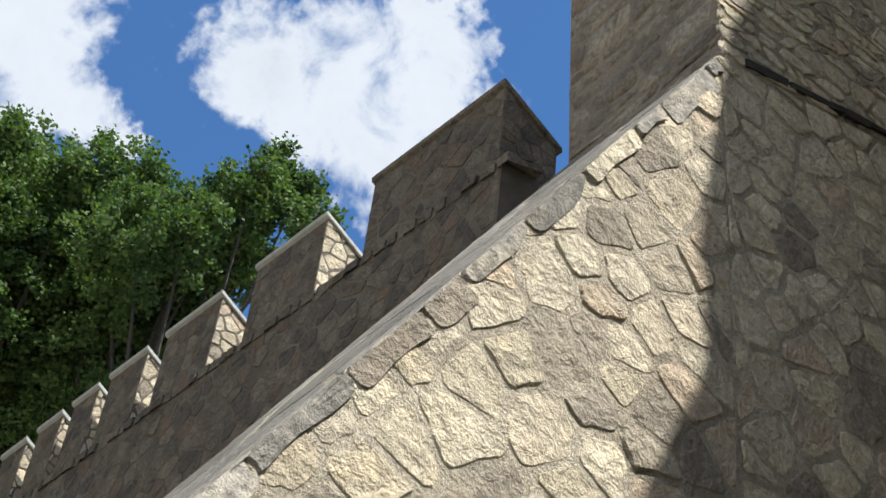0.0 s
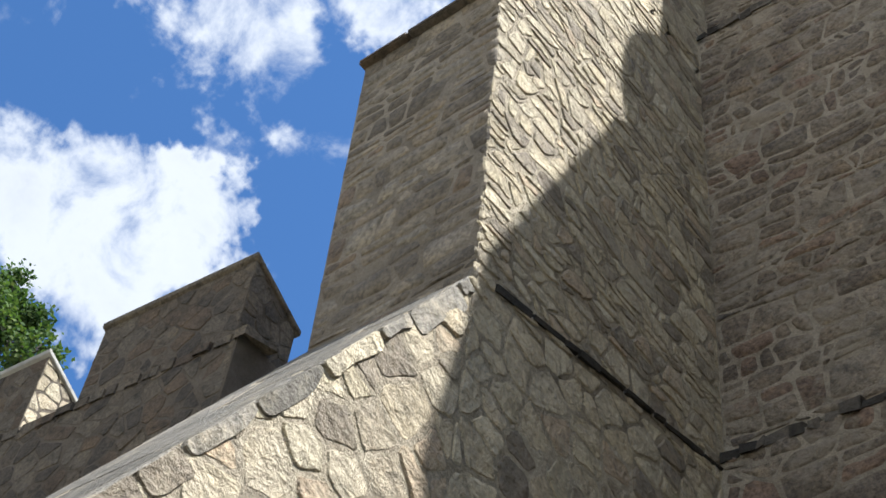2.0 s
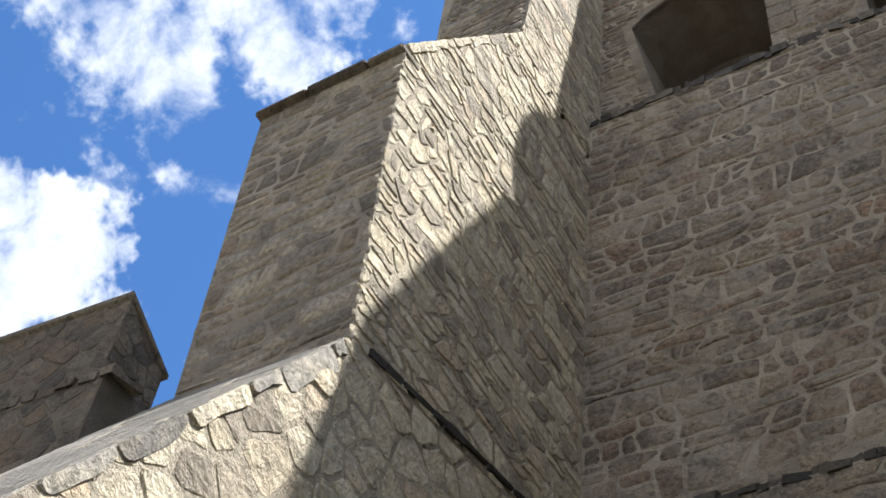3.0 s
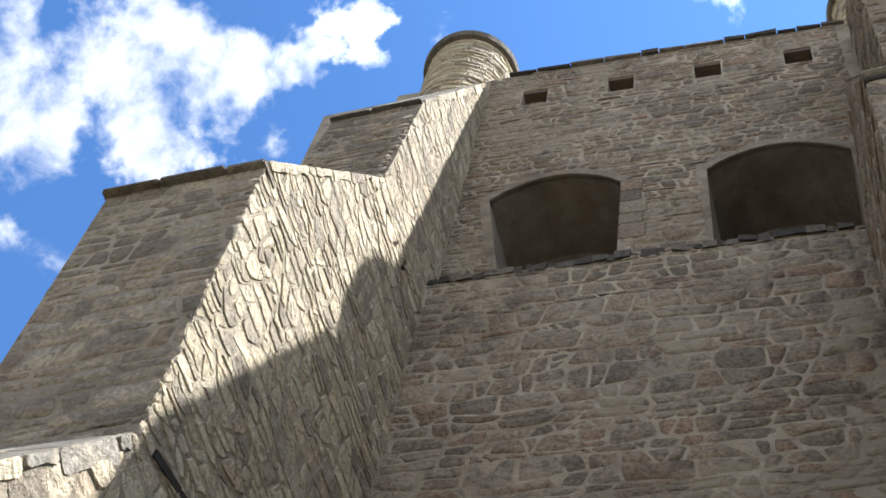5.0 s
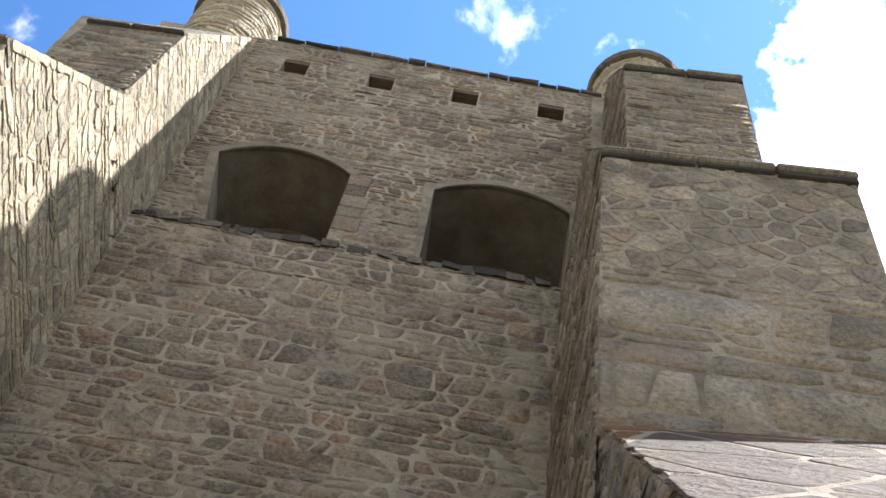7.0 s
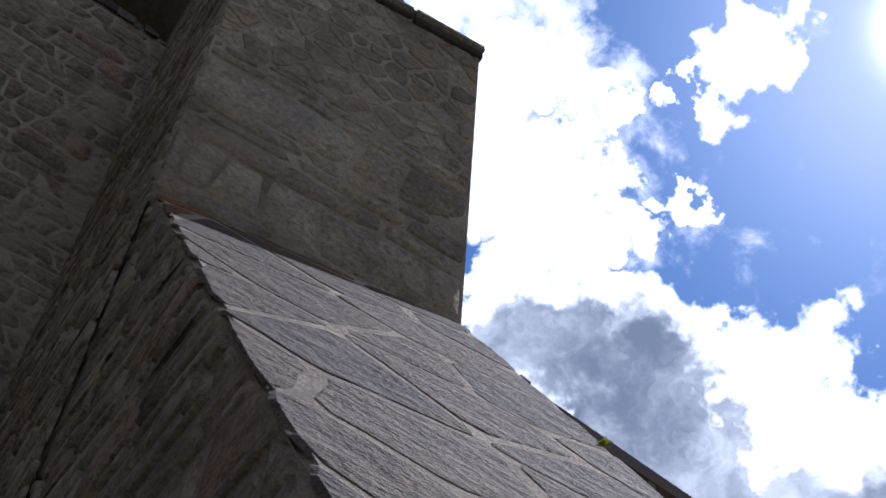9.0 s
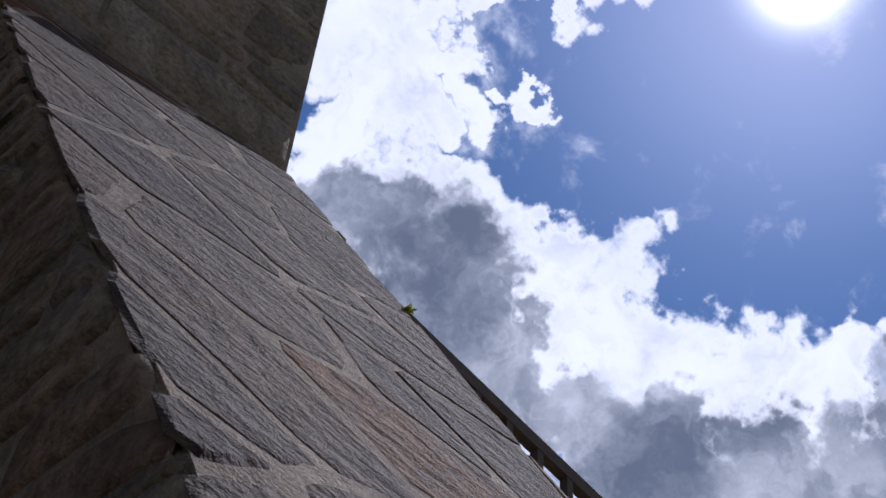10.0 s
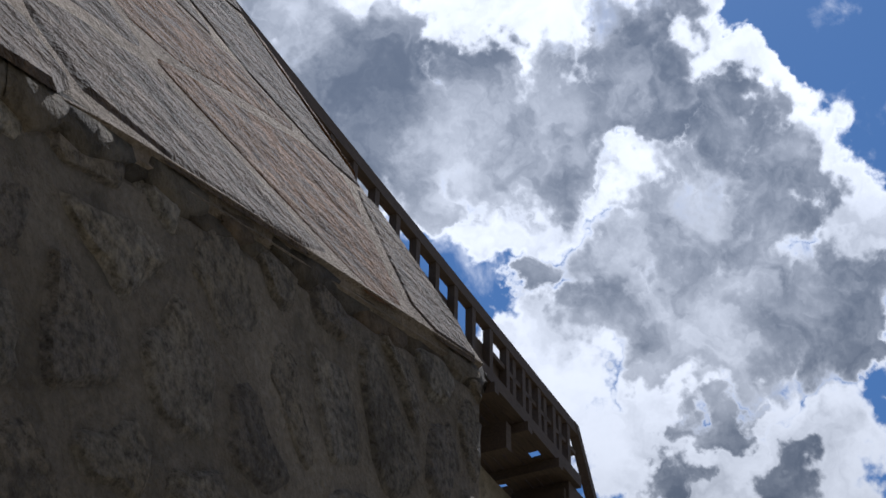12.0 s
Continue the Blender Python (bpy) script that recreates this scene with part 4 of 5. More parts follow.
    foot, head = (a1, b1) if face_side > 0 else (a0, b0)
    tx = x3 if face_side > 0 else x2
    out = (face_side, 0, 0)
    opts = mats["side"]
    lay(root, [(foot.x, foot.y, max(za - 2.5, 0)), (head.x, yb, max(za - 2.5, 0)), (head.x, yb, head.z - 0.02), foot], out, m, 21, limit=150, near=lambda p: -p.y, **mats["base_side"])
    lay(root, [(fx, yb, max(za - 2.5, 0)), (fx, 6.93, max(za - 2.5, 0)), (fx, 6.93, zb + 0.6), (fx, yb, zb)], out, m, 22, limit=70, near=lambda p: -p.z, **mats["base_side"])
    lay(root, [(fx, yb, zb), (fx, 7.0, zb + 0.6), (fx, 7.0, zc), (fx, yc, zc)], out, m, 23, limit=120, near=lambda p: p.z, **opts)
    lay(root, [(fx, yc, zc), (fx, 7.1, zc), (fx, 7.1, zd), (fx, yd, zd)], out, m, 24, limit=0, **opts)
    lay(root, [(tx, yd, zd - 0.2), (tx, 7.2, zd - 0.2), (tx, 7.2, ze), (tx, ye, ze)], out, m, 25, limit=0, **opts)
    lay(root, [(tx, ye, ze), (tx, 7.2, ze), (tx, 7.2, zf), (tx, yf, zf)], out, m, 26, limit=0, **opts)
    # On the sunlit buttress these are darker than its flank: shade as colour.
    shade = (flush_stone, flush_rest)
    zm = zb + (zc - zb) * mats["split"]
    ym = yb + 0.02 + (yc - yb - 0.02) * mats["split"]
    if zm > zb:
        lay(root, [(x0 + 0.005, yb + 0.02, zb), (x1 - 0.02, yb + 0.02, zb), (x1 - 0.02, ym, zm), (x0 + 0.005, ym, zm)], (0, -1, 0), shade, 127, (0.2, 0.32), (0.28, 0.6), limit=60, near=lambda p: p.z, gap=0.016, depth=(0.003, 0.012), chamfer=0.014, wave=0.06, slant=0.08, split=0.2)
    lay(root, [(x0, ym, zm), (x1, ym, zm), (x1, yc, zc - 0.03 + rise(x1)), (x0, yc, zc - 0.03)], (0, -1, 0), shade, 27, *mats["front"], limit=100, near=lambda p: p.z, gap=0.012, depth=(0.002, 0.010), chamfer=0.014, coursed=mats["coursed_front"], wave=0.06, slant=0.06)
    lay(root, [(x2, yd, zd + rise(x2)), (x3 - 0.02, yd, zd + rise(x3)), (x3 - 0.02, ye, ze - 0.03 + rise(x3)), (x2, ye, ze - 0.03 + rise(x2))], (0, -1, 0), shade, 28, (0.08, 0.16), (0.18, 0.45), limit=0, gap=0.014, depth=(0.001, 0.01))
    lay(root, [(a0.x, a0.y, max(za - 1.6, 0)), (a1.x, a1.y, max(za - 1.6, 0)), (a1.x, a1.y, a1.z - 0.04), (a0.x, a0.y, a0.z - 0.04)], (0, -1, 0), (pitted_stone, pitted_rest), 29, (0.10, 0.19), (0.13, 0.30), limit=100, near=lambda p: -p.z, gap=0.026, depth=(0.002, 0.014), chamfer=0.022, coursed=False)
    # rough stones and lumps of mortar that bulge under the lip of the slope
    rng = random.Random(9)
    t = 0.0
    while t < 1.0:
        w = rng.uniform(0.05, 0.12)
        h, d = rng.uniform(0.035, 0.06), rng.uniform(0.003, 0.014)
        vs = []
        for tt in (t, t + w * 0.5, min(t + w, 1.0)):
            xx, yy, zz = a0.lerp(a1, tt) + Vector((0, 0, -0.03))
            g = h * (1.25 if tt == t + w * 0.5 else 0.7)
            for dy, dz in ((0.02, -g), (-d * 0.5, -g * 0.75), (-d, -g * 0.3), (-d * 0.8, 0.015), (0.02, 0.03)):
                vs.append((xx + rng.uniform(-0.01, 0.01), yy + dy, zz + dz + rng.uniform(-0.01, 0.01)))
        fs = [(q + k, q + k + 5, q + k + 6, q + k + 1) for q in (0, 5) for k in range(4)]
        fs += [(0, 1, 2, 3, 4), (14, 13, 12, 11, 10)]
        o = data_part("drip_stone", vs, fs, rough_mortar if rng.random() < 0.08 else dark_stone, root, "rough dark stone under the slabs", smooth=True)
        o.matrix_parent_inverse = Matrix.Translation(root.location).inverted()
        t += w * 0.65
    if mats["string"]:
        # dark ragged line of the string course, climbing towards the tower wall
        rng = random.Random(6)
        y = yb + 0.2
        while y < 6.95:
            w = rng.uniform(0.1, 0.4)
            h, d = rng.uniform(0.012, 0.035), rng.uniform(0.0, 0.03)
            vs = []
            for yy in (y, y + w):
                zz = zb + 0.05 + (yy - yb) * 0.235
                for dx, dz in ((0.0, -h), (d, -h), (d + 0.01, h * 0.4), (0.0, h)):
                    vs.append((fx + face_side * dx, yy, zz + dz + rng.uniform(-0.01, 0.01)))
            fs = [(0, 4, 5, 1), (1, 5, 6, 2), (2, 6, 7, 3), (0, 1, 2, 3), (4, 7, 6, 5)]
            o = data_part("string_stone", vs, fs, ledge_stone, root, "thin dark stone of the string course")
            o.matrix_parent_inverse = Matrix.Translation(root.location).inverted()
            y += w + rng.uniform(0, 0.03)
    return root


# Same masonry twice: lighter tones for the sunlit flank, darker on the shaded buttress.
LIT = dict(mortar=sunlit_pale_mortar, base=sunlit_pale_mortar, stone=sunlit_pale_stone, rest=sunlit_pale_rest, string=True, slab=(strip_stone, strip_rest), coping=dark_stone, split=0.0, coursed_front=True, front=((0.13, 0.25), (0.18, 0.42)),
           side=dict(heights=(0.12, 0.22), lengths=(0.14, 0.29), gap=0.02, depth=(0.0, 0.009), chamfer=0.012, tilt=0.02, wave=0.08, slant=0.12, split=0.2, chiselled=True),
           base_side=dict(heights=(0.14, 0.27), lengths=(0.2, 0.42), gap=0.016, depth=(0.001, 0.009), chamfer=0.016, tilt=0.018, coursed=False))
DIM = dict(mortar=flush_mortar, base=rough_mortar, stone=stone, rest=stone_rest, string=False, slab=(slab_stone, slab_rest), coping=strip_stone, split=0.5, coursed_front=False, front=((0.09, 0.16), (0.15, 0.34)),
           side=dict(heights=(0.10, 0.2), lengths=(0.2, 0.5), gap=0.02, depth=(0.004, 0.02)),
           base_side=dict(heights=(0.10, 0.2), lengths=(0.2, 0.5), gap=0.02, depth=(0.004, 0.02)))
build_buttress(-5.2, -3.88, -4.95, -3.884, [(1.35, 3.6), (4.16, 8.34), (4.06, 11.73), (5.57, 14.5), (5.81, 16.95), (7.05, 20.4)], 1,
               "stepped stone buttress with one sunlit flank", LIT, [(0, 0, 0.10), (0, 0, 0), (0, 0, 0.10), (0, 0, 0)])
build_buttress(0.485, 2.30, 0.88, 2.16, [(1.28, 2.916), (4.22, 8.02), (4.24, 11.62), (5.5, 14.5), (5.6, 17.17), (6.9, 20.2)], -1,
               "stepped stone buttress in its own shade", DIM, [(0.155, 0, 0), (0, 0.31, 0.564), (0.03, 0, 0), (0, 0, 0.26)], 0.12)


# ---- corner turrets on the buttresses ----
def build_turret(x, y, z0, z1, r, label):
    root = base_empty("turret", (x, y, z0), label, "turret", "turrets of the tower")

    def ring(ra, rb, za, zb, n=40):
        bm = bmesh.new()
        rows = [(ra, za), (rb, zb - 0.02), (rb - 0.02, zb), (rb - 0.18, zb), (rb - 0.18, za), ]
        vs = [[bm.verts.new((x + rr * math.cos(2 * math.pi * i / n), y + rr * math.sin(2 * math.pi * i / n), zz)) for i in range(n)] for rr, zz in rows]
        for k in range(len(rows)):
            for i in range(n):
                a, b = vs[k], vs[(k + 1) % len(rows)]
                bm.faces.new((a[i], a[(i + 1) % n], b[(i + 1) % n], b[i]))
        bmesh.ops.recalc_face_normals(bm, faces=bm.faces[:])
        return bm
    part("drum", ring(r, r, z0, z1 - 0.12), sunlit_pale_mortar, root)
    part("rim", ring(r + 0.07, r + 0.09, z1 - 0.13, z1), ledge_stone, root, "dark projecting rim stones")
    rng = random.Random(int(x * 10))
    vs, fs = [], []
    z = z0
    while z < z1 - 0.2:
        h = rng.uniform(0.09, 0.17)
        a = rng.uniform(0, 1)
        end = a + 2 * math.pi
        while a < end:
            w = rng.uniform(0.22, 0.5) / r
            d = rng.uniform(0.005, 0.022)
            b = len(vs)
            for rr, k in ((r - 0.01, 0.0), (r + d, 0.014)):
                for aa, zz in ((a + k / r, z + k), (a + w / 2, z + k * 0.7), (a + w - 0.02 / r - k / r, z + k), (a + w - 0.02 / r - k / r, z + h - 0.02 - k), (a + w / 2, z + h - 0.02), (a + k / r, z + h - 0.02 - k)):
                    vs.append((x + rr * math.cos(aa), y + rr * math.sin(aa), zz + rng.uniform(-0.008, 0.008)))
            fs += [(b + i, b + (i + 1) % 6, b + 6 + (i + 1) % 6, b + 6 + i) for i in range(6)]
            fs.append(tuple(b + 6 + i for i in range(6)))
            a += w
        z += h
    tagged(data_part("stonework", vs, fs, sunlit_pale_rest, root), kind="stuff")
    settle(root)


build_turret(-4.43, 7.62, 19.0, 22.35, 0.63, "round stone corner turret with a dark rim")
build_turret(1.41, 7.80, 19.0, 22.15, 0.63, "round stone corner turret behind the stepped buttress")


# ---- battlemented curtain wall ----
KC = 0.088


def curtain_y(x, y0=7.09):
    return y0 + KC * (x + 10.2)


def build_curtain():
    root = base_empty("wall_west", (-13, 7.0, 0), "dark rubble curtain wall carrying a row of merlons", "wall", kind="structure")
    bm = bmesh.new()
    pts = [(-23.5, 0), (-5.0, 0), (-5.0, 12.0), (-10.08, 12.0), (-10.08, 14.38), (-23.5, 14.38)]
    a = [bm.verts.new((x, curtain_y(x), z)) for x, z in pts]
    b = [bm.verts.new((x, curtain_y(x) + 1.0, z)) for x, z in pts]
    bm.faces.new(a), bm.faces.new(b[::-1])
    for i in range(6):
        bm.faces.new((a[i], b[i], b[(i + 1) % 6], a[(i + 1) % 6]))
    bmesh.ops.recalc_face_normals(bm, faces=bm.faces[:])
    part("wall_body", bm, dark_mortar, root)
    lay(root, [(x, curtain_y(x), z) for x, z in ((-23.0, 11.5), (-10.1, 11.5), (-10.1, 14.3), (-23.0, 14.3))], (0, -1, 0), (dark_stone, dark_rest), 31, (0.16, 0.28), (0.26, 0.5), limit=120, near=lambda p: -p.x, gap=0.02, depth=(0.001, 0.012), coursed=False)
    rng = random.Random(8)
    vs, fs = [], []
    x = -23.0
    while x < -10.1:
        w = rng.uniform(0.1, 0.3)
        h, d = rng.uniform(0.0, 0.06), rng.uniform(0.005, 0.05)
        b0 = len(vs)
        for xx in (x, x + w):
            for yy, z in ((-d, -0.13), (-d, h * 0.5), (0.06, h), (0.5, h)):
                vs.append((xx, curtain_y(xx) + yy, 14.38 + z + rng.uniform(-0.015, 0.015)))
        fs += [(b0, b0 + 4, b0 + 5, b0 + 1), (b0 + 1, b0 + 5, b0 + 6, b0 + 2), (b0 + 2, b0 + 6, b0 + 7, b0 + 3), (b0, b0 + 1, b0 + 2, b0 + 3), (b0 + 4, b0 + 7, b0 + 6, b0 + 5)]
        x += w + rng.uniform(0.0, 0.07)
    tagged(data_part("ledge", vs, fs, dark_rest, root, "ragged dark stones under the merlons"), kind="stuff")
    settle(root)
    merlons = ((-12.62, -10.15, 0.85), (-15.18, -13.61, 0.62), (-17.44, -16.04, 0.62), (-19.0, -17.98, 0.62), (-20.1, -19.36, 0.62), (-21.2, -20.45, 0.62), (-22.4, -21.6, 0.62))
    for k, (x0, x1, t) in enumerate(merlons):
        m = base_empty("merlon", ((x0 + x1) / 2, curtain_y((x0 + x1) / 2), 14.4), "upright stone merlon under a sloping grey coping", "merlon", "merlons of the curtain wall")
        z0, zf, zb = 14.36, 15.74, 15.74 - 0.62 * t
        bm = bmesh.new()
        rings = []
        for x in (x0, x1):
            y = curtain_y(x)
            rings.append([bm.verts.new(p) for p in ((x, y, z0), (x, y + t, z0), (x, y + t, zb), (x, y, zf))])
        bm.faces.new(rings[0]), bm.faces.new(rings[1][::-1])
        for i in range(4):
            bm.faces.new((rings[0][i], rings[1][i], rings[1][(i + 1) % 4], rings[0][(i + 1) % 4]))
        bmesh.ops.recalc_face_normals(bm, faces=bm.faces[:])
        part("merlon_body", bm, dark_mortar, m)
        bm = bmesh.new()
        rings = []
        for x in (x0 - 0.03, x1 + 0.04):
            y = curtain_y(x)
            rings.append([bm.verts.new(p) for p in ((x, y - 0.05, zf + 0.03), (x, y + t + 0.06, zb - 0.03), (x, y + t + 0.06, zb + 0.05), (x, y - 0.05, zf + 0.11))])
        bm.faces.new(rings[0]), bm.faces.new(rings[1][::-1])
        for i in range(4):
            bm.faces.new((rings[0][i], rings[1][i], rings[1][(i + 1) % 4], rings[0][(i + 1) % 4]))
        bmesh.ops.recalc_face_normals(bm, faces=bm.faces[:])
        bmesh.ops.bevel(bm, geom=bm.edges[:], offset=0.01, segments=1, affect="EDGES")
        part("coping", bm, tin if k else dark_stone, m, "grey sloping coping slab" if k else "dark coping slab")
        settle(m)
        far = k > 3
        # Fronts dark, sunward ends pale, the shadowed first end dark: light in the colours.
        lay(m, [(x0, curtain_y(x0), z0), (x1, curtain_y(x1), z0), (x1, curtain_y(x1), zf), (x0, curtain_y(x0), zf)], (0, -1, 0), (dark_stone, dark_rest), 41 + k, (0.14, 0.26), (0.22, 0.45), limit=0 if far else 40, gap=0.016, depth=(0.001, 0.008), coursed=False)
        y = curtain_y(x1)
        lay(m, [(x1, y, z0), (x1, y + t, z0), (x1, y + t, zb), (x1, y, zf)], (1, 0, 0), (sunlit_pale_stone, sunlit_pale_rest) if k else (dark_stone, dark_rest), 51 + k, (0.14, 0.24), (0.2, 0.36), limit=0 if far else 20, depth=(0.002, 0.014), gap=0.016, coursed=False)


build_curtain()


# Unseen block, added so that its shadow falls on the first merlon's end.
def build_shade_block():
    root = base_empty("wall_shade_block", (-6, 10, 0), "unseen plain block behind the tower, added to shade a merlon", "wall", kind="structure")
    bm = bmesh.new()
    box(bm, -6.95, -4.9, 7.95, 13, 0, 22.8)
    part("wall_body", bm, mortar, root)
    settle(root)


build_shade_block()


# ---- timber gallery on the eastern curtain wall ----
def build_gallery():
    ux, uy = 0.993, 0.12

    def beam(bm, s0, s1, n0, n1, z0, z1):
        vs = []
        for s in (s0, s1):
            for n in (n0, n1):
                for z in (z0, z1):
                    vs.append(bm.verts.new((9.35 + ux * s - uy * n, 9.52 + uy * s + ux * n, z)))
        for f in ((0, 1, 3, 2), (4, 6, 7, 5), (0, 4, 5, 1), (2, 3, 7, 6), (0, 2, 6, 4), (1, 5, 7, 3)):
            bm.faces.new([vs[i] for i in f])
        bmesh.ops.recalc_face_normals(bm, faces=bm.faces[:])
        return bm
    wall = base_empty("wall_east", (10, 10.6, 0), "stone curtain wall below the timber gallery", "wall", kind="structure")
    part("wall_body", beam(bmesh.new(), -7, 12, 1.0, 2.2, 0, 14.03), mortar, wall)
    settle(wall)
    root = base_empty("timber_gallery", (12, 10, 13.9), "dark timber wall-walk gallery with a slatted railing", "gallery")
    part("top_rail", beam(bmesh.new(), -6.6, 10.65, -0.07, 0.07, 15.22, 15.43), timber, root)
    part("middle_rail", beam(bmesh.new(), 7.2, 10.6, -0.03, 0.05, 14.82, 14.9), timber, root)
    part("floor_beam", beam(bmesh.new(), -6.6, 10.65, -0.09, 0.09, 14.2, 14.42), timber, root)
    rng = random.Random(3)
    s = -6.5
    k = 0
    while s < 10.6:
        part("post", beam(bmesh.new(), s - 0.06, s + 0.06, -0.06, 0.06, 14.4, 15.24), timber, root)
        if s < 7.4:
            part("board", beam(bmesh.new(), s + 0.02, s + 0.60, 0.062, 0.09, 14.42, (14.66 if k % 3 == 2 else 14.97) + rng.uniform(-0.02, 0.02)), timber, root)
        elif s < 10:
            part("baluster", beam(bmesh.new(), s + 0.25, s + 0.37, -0.03, 0.03, 14.4, 15.24), timber, root)
        if k % 2 == 0:
            part("joist", beam(bmesh.new(), s - 0.08, s + 0.08, -0.15, 1.4, 14.02, 14.19), timber, root)
        s += 0.62
        k += 1
    n = 0.1
    while n < 1.3:
        a = -6.5
        while a < 10.4:
            w = rng.uniform(1.4, 2.4)
            part("floor_board", beam(bmesh.new(), a, min(a + w - (0.2 if rng.random() < 0.4 else 0.02), 10.6), n, n + 0.17, 14.2, 14.24), timber, root)
            a += w
        n += 0.185
    for s in (2.0, 5.0, 8.0, 10.3):
        part("bracket", beam(bmesh.new(), s - 0.09, s + 0.09, 0.05, 1.05, 13.55, 14.02), timber, root)
    # raking strut at the far end of the railing
    strut = beam(bmesh.new(), 10.5, 10.68, -0.08, 0.08, 13.6, 15.43)
    for v in strut.verts:
        if v.co.z < 14:
            v.co += Vector((ux, uy, 0)) * 1.25
    part("end_strut", strut, timber, root)
    part("end_beam", beam(bmesh.new(), 10.3, 11.6, 0.0, 1.05, 13.75, 14.18), timber, root)
    settle(root)


build_gallery()


# ---- trees behind the far end of the curtain wall ----
def tube(bm, pts, radii, n=8):
    rings = []
    for i, (p, r) in enumerate(zip(pts, radii)):
        d = (Vector(pts[min(i + 1, len(pts) - 1)]) - Vector(pts[max(i - 1, 0)])).normalized()
        s = d.orthogonal().normalized()
        t = d.cross(s)
        rings.append([bm.verts.new(Vector(p) + (s * math.cos(2 * math.pi * k / n) + t * math.sin(2 * math.pi * k / n)) * r) for k in range(n)])
    for a, b in zip(rings, rings[1:]):
        for k in range(n):
            bm.faces.new((a[k], a[(k + 1) % n], b[(k + 1) % n], b[k]))


def build_tree(foot, clumps, leaves, label, seed):
    """clumps: (x, y, z, radius) of the masses of the crown."""
    rng = random.Random(seed)
    root = base_empty("oak_tree", foot, label, "tree", "trees beyond the wall")
    bm = bmesh.new()
    fx, fy, fz = foot
    cx, cy = sum(c[0] for c in clumps) / len(clumps), sum(c[1] for c in clumps) / len(clumps)
    zt = max(c[2] for c in clumps)
    stem = [(fx + (cx - fx) * s + 0.3 * math.sin(5 * s), fy + (cy - fy) * s + 0.2 * math.cos(4 * s), fz + (zt - fz) * 0.85 * s) for s in (0, 0.2, 0.4, 0.6, 0.8, 1.0)]
    tube(bm, stem, (0.55, 0.45, 0.38, 0.28, 0.17, 0.06), 10)
    part("trunk", bm, bark, root)
    vs, fs = [], []
    for x, y, z, r in clumps:
        s = min(0.9, max(0.25, (z - fz) / (zt - fz) * 0.75))
        i = int(s * 5)
        a = Vector(stem[i])
        b = Vector((x, y, z))
        mid = (a + b) / 2 + Vector((rng.uniform(-0.5, 0.5), rng.uniform(-0.5, 0.5), -0.4))
        bm = bmesh.new()
        tube(bm, [a, mid, b], (0.09, 0.05, 0.02), 6)
        for _ in range(7):
            d = Vector((rng.gauss(0, 1), rng.gauss(0, 1), rng.gauss(0, 0.8))).normalized()
            tube(bm, [b, b + d * r * 0.5 + Vector((0, 0, 0.1)), b + d * r * 0.95], (0.03, 0.02, 0.008), 4)
        part("limb", bm, bark, root)
        # twigs of the clump, each with a spray of leaves
        sprays = []
        for _ in range(max(16, int(55 * r * r))):
            d = Vector((rng.gauss(0, 1), rng.gauss(0, 1), rng.gauss(0, 0.85))).normalized()
            sprays.append(b + d * r * rng.uniform(0.35, 1.05))
        per = max(4, int(leaves * r * r / len(sprays)))
        for c in sprays:
            for _ in range(per):
                p = c + Vector((rng.gauss(0, 0.13), rng.gauss(0, 0.13), rng.gauss(0, 0.08)))
                ln, wd = rng.uniform(0.08, 0.16), rng.uniform(0.028, 0.055)
                d = Vector((rng.gauss(0, 1), rng.gauss(0, 1), rng.gauss(-0.2, 0.6))).normalized()
                q = d.orthogonal().normalized()
                q.rotate(Matrix.Rotation(rng.uniform(0, 6.28), 3, d))
                k = len(vs)
                vs += [p, p + d * ln * 0.5 + q * wd, p + d * ln, p + d * ln * 0.5 - q * wd]
                fs.append((k, k + 1, k + 2, k + 3))
    tagged(data_part("crown", vs, fs, leaf, root, "dense green oak leaves with gaps"), kind="stuff")
    settle(root)


def aim(dx, dy, dz, dist):
    return (-0.118 + dx * dist, 0.107 + dy * dist, 1.69 + dz * dist)


def crown(rows, dist, seed):
    rng = random.Random(seed)
    out = []
    for dx, dy, dz, r in rows:
        x, y, z = aim(dx, dy, dz, dist + rng.uniform(-2, 2))
        out.append((x, y, z, r))
    return out

TREE_A = crown([(-0.725, 0.105, 0.63, 1.5), (-0.715, 0.14, 0.638, 1.4), (-0.72, 0.165, 0.625, 1.7), (-0.735, 0.12, 0.605, 2.2), (-0.76, 0.10, 0.57, 2.6), (-0.75, 0.17, 0.59, 2.2),
                (-0.78, 0.15, 0.54, 2.6), (-0.80, 0.19, 0.53, 2.4), (-0.82, 0.15, 0.49, 2.6), (-0.78, 0.21, 0.57, 2.1), (-0.83, 0.21, 0.49, 1.9), (-0.735, 0.06, 0.62, 1.7), (-0.75, 0.05, 0.60, 2.8),
                (-0.81, 0.08, 0.5, 3.0), (-0.765, 0.215, 0.585, 2.0), (-0.80, 0.235, 0.54, 1.9), (-0.77, 0.13, 0.55, 2.6), (-0.84, 0.19, 0.48, 2.4), (-0.725, 0.19, 0.62, 1.5), (-0.705, 0.175, 0.652, 0.8), (-0.705, 0.115, 0.655, 0.8)], 36, 1)
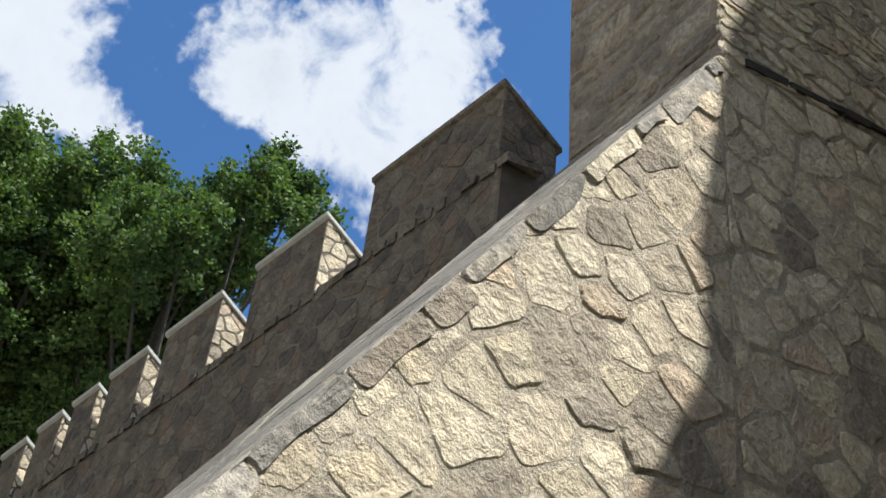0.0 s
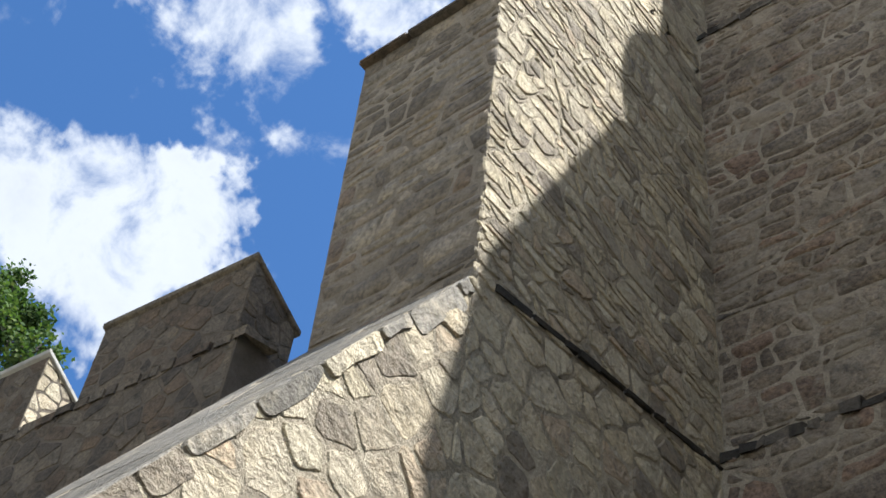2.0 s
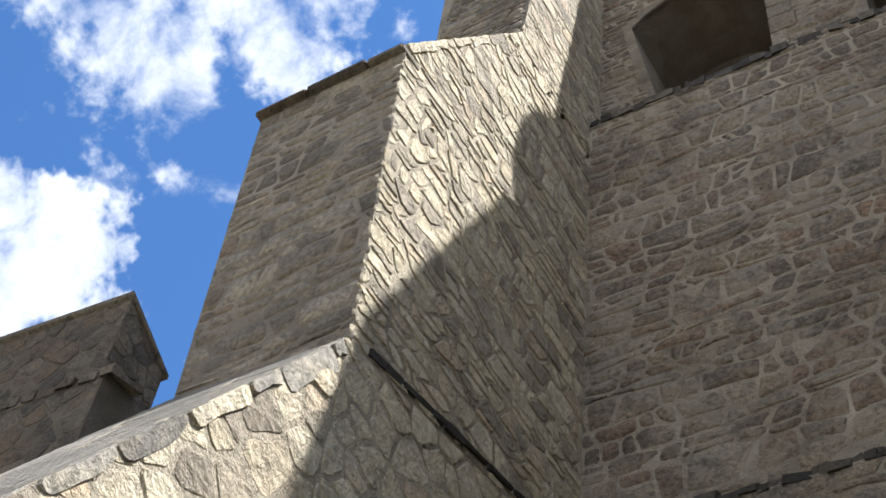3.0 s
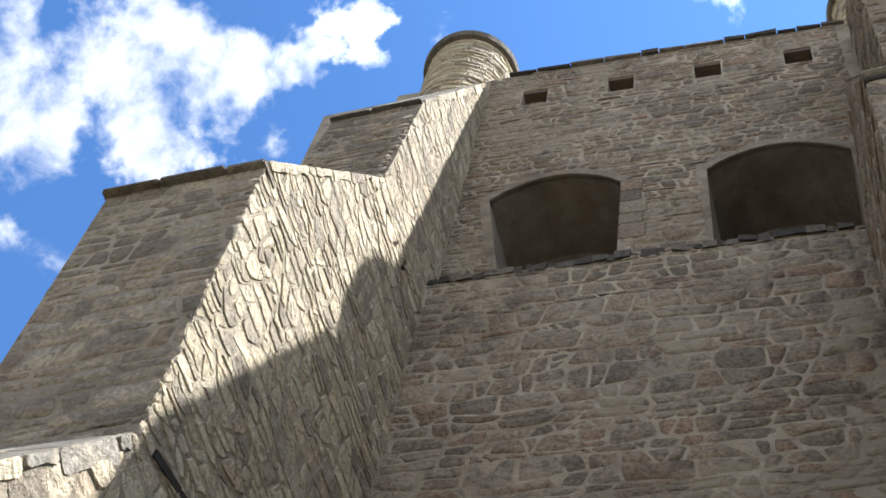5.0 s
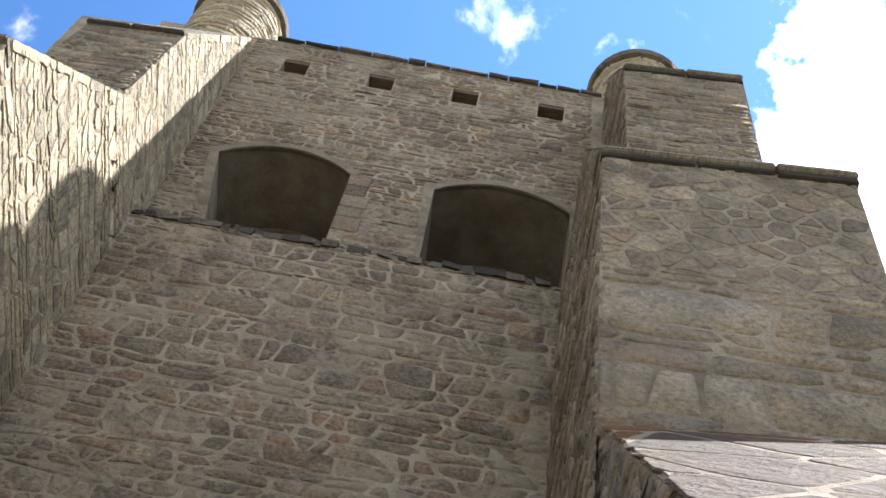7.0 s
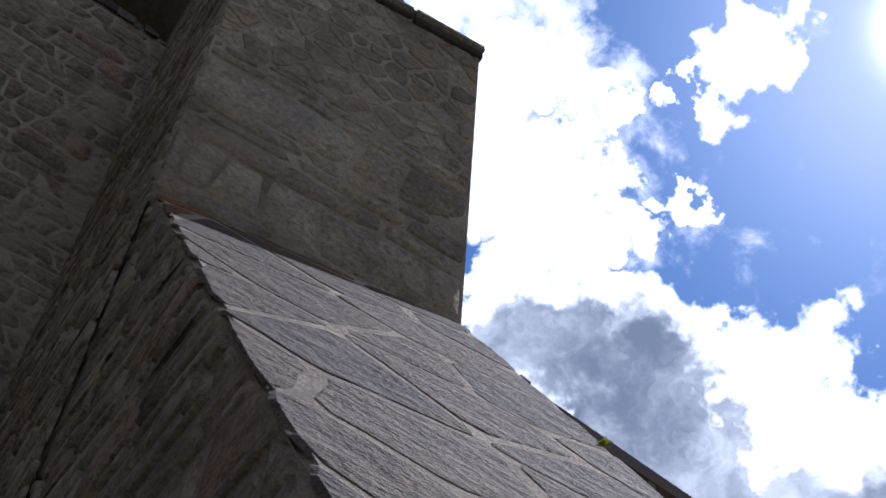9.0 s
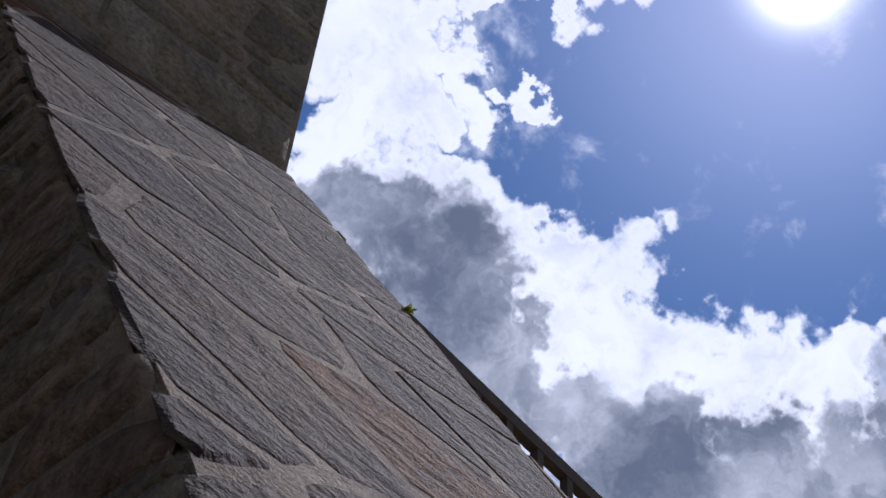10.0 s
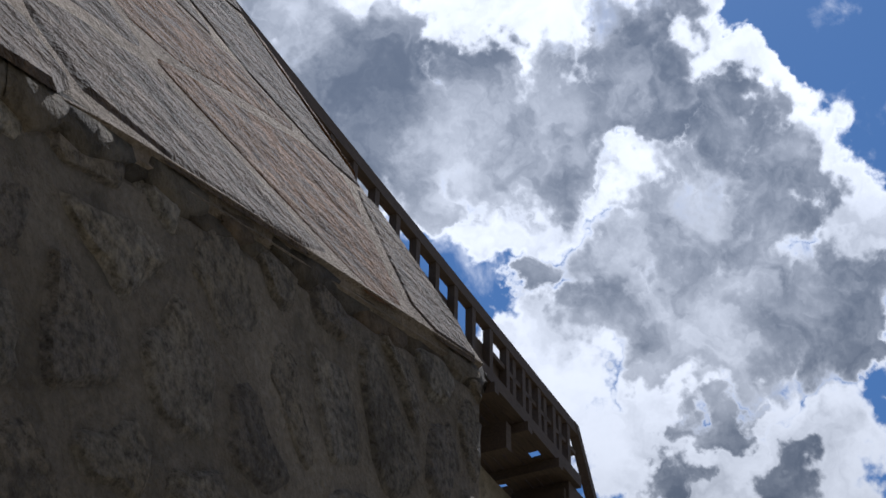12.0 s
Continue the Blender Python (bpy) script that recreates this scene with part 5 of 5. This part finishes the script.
TREE_B = crown([(-0.70, 0.195, 0.662, 1.2), (-0.697, 0.22, 0.65, 1.2), (-0.69, 0.245, 0.65, 0.9), (-0.71, 0.225, 0.635, 1.4), (-0.73, 0.21, 0.62, 1.6), (-0.72, 0.25, 0.62, 1.4), (-0.74, 0.24, 0.605, 1.6),
                (-0.66, 0.27, 0.682, 0.8), (-0.655, 0.29, 0.68, 0.75), (-0.668, 0.28, 0.668, 0.8), (-0.685, 0.27, 0.652, 0.9), (-0.655, 0.312, 0.672, 0.55), (-0.69, 0.29, 0.64, 0.75), (-0.70, 0.265, 0.638, 1.1), (-0.735, 0.265, 0.60, 1.3),
                (-0.672, 0.255, 0.675, 0.5), (-0.645, 0.275, 0.697, 0.4), (-0.648, 0.298, 0.687, 0.45), (-0.755, 0.26, 0.58, 1.4), (-0.77, 0.265, 0.565, 1.2)], 33, 2)
build_tree((-30.0, 5.5, 5.0), TREE_A, 3300, "tall dark green oak beyond the curtain wall", 5)
build_tree((-26.5, 8.6, 4.0), TREE_B, 3300, "green oak with a loose sunlit top behind the merlons", 6)


# ---- fern on the edge of the slabs ----
def build_fern(x, y, z):
    rng = random.Random(2)
    root = base_empty("fern", (x, y, z), "small yellow-green fern rooted in a slab joint", "plant")
    for _ in range(14):
        a = rng.uniform(0, 2 * math.pi)
        d = Vector((math.cos(a), math.sin(a), rng.uniform(0.6, 1.8))).normalized()
        side = d.cross(Vector((0, 0, 1))).normalized()
        vs, fs = [], []
        ln = rng.uniform(0.035, 0.06)
        for i in range(9):
            s = i / 8
            c = Vector((x, y, z)) + d * ln * s + Vector((0, 0, -0.025 * s * s))
            w = 0.008 * math.sin(math.pi * min(1, s + 0.12)) + 0.002
            for sg in (-1, 1):
                k = len(vs)
                vs += [c, c + side * sg * w + d * 0.003, c + side * sg * w * 0.7 + d * 0.008, c + d * 0.005]
                fs.append((k, k + 1, k + 2, k + 3))
        data_part("frond", vs, fs, fern_leaf, root)
    settle(root)


build_fern(2.30, 3.06, 6.19)

lay_all()
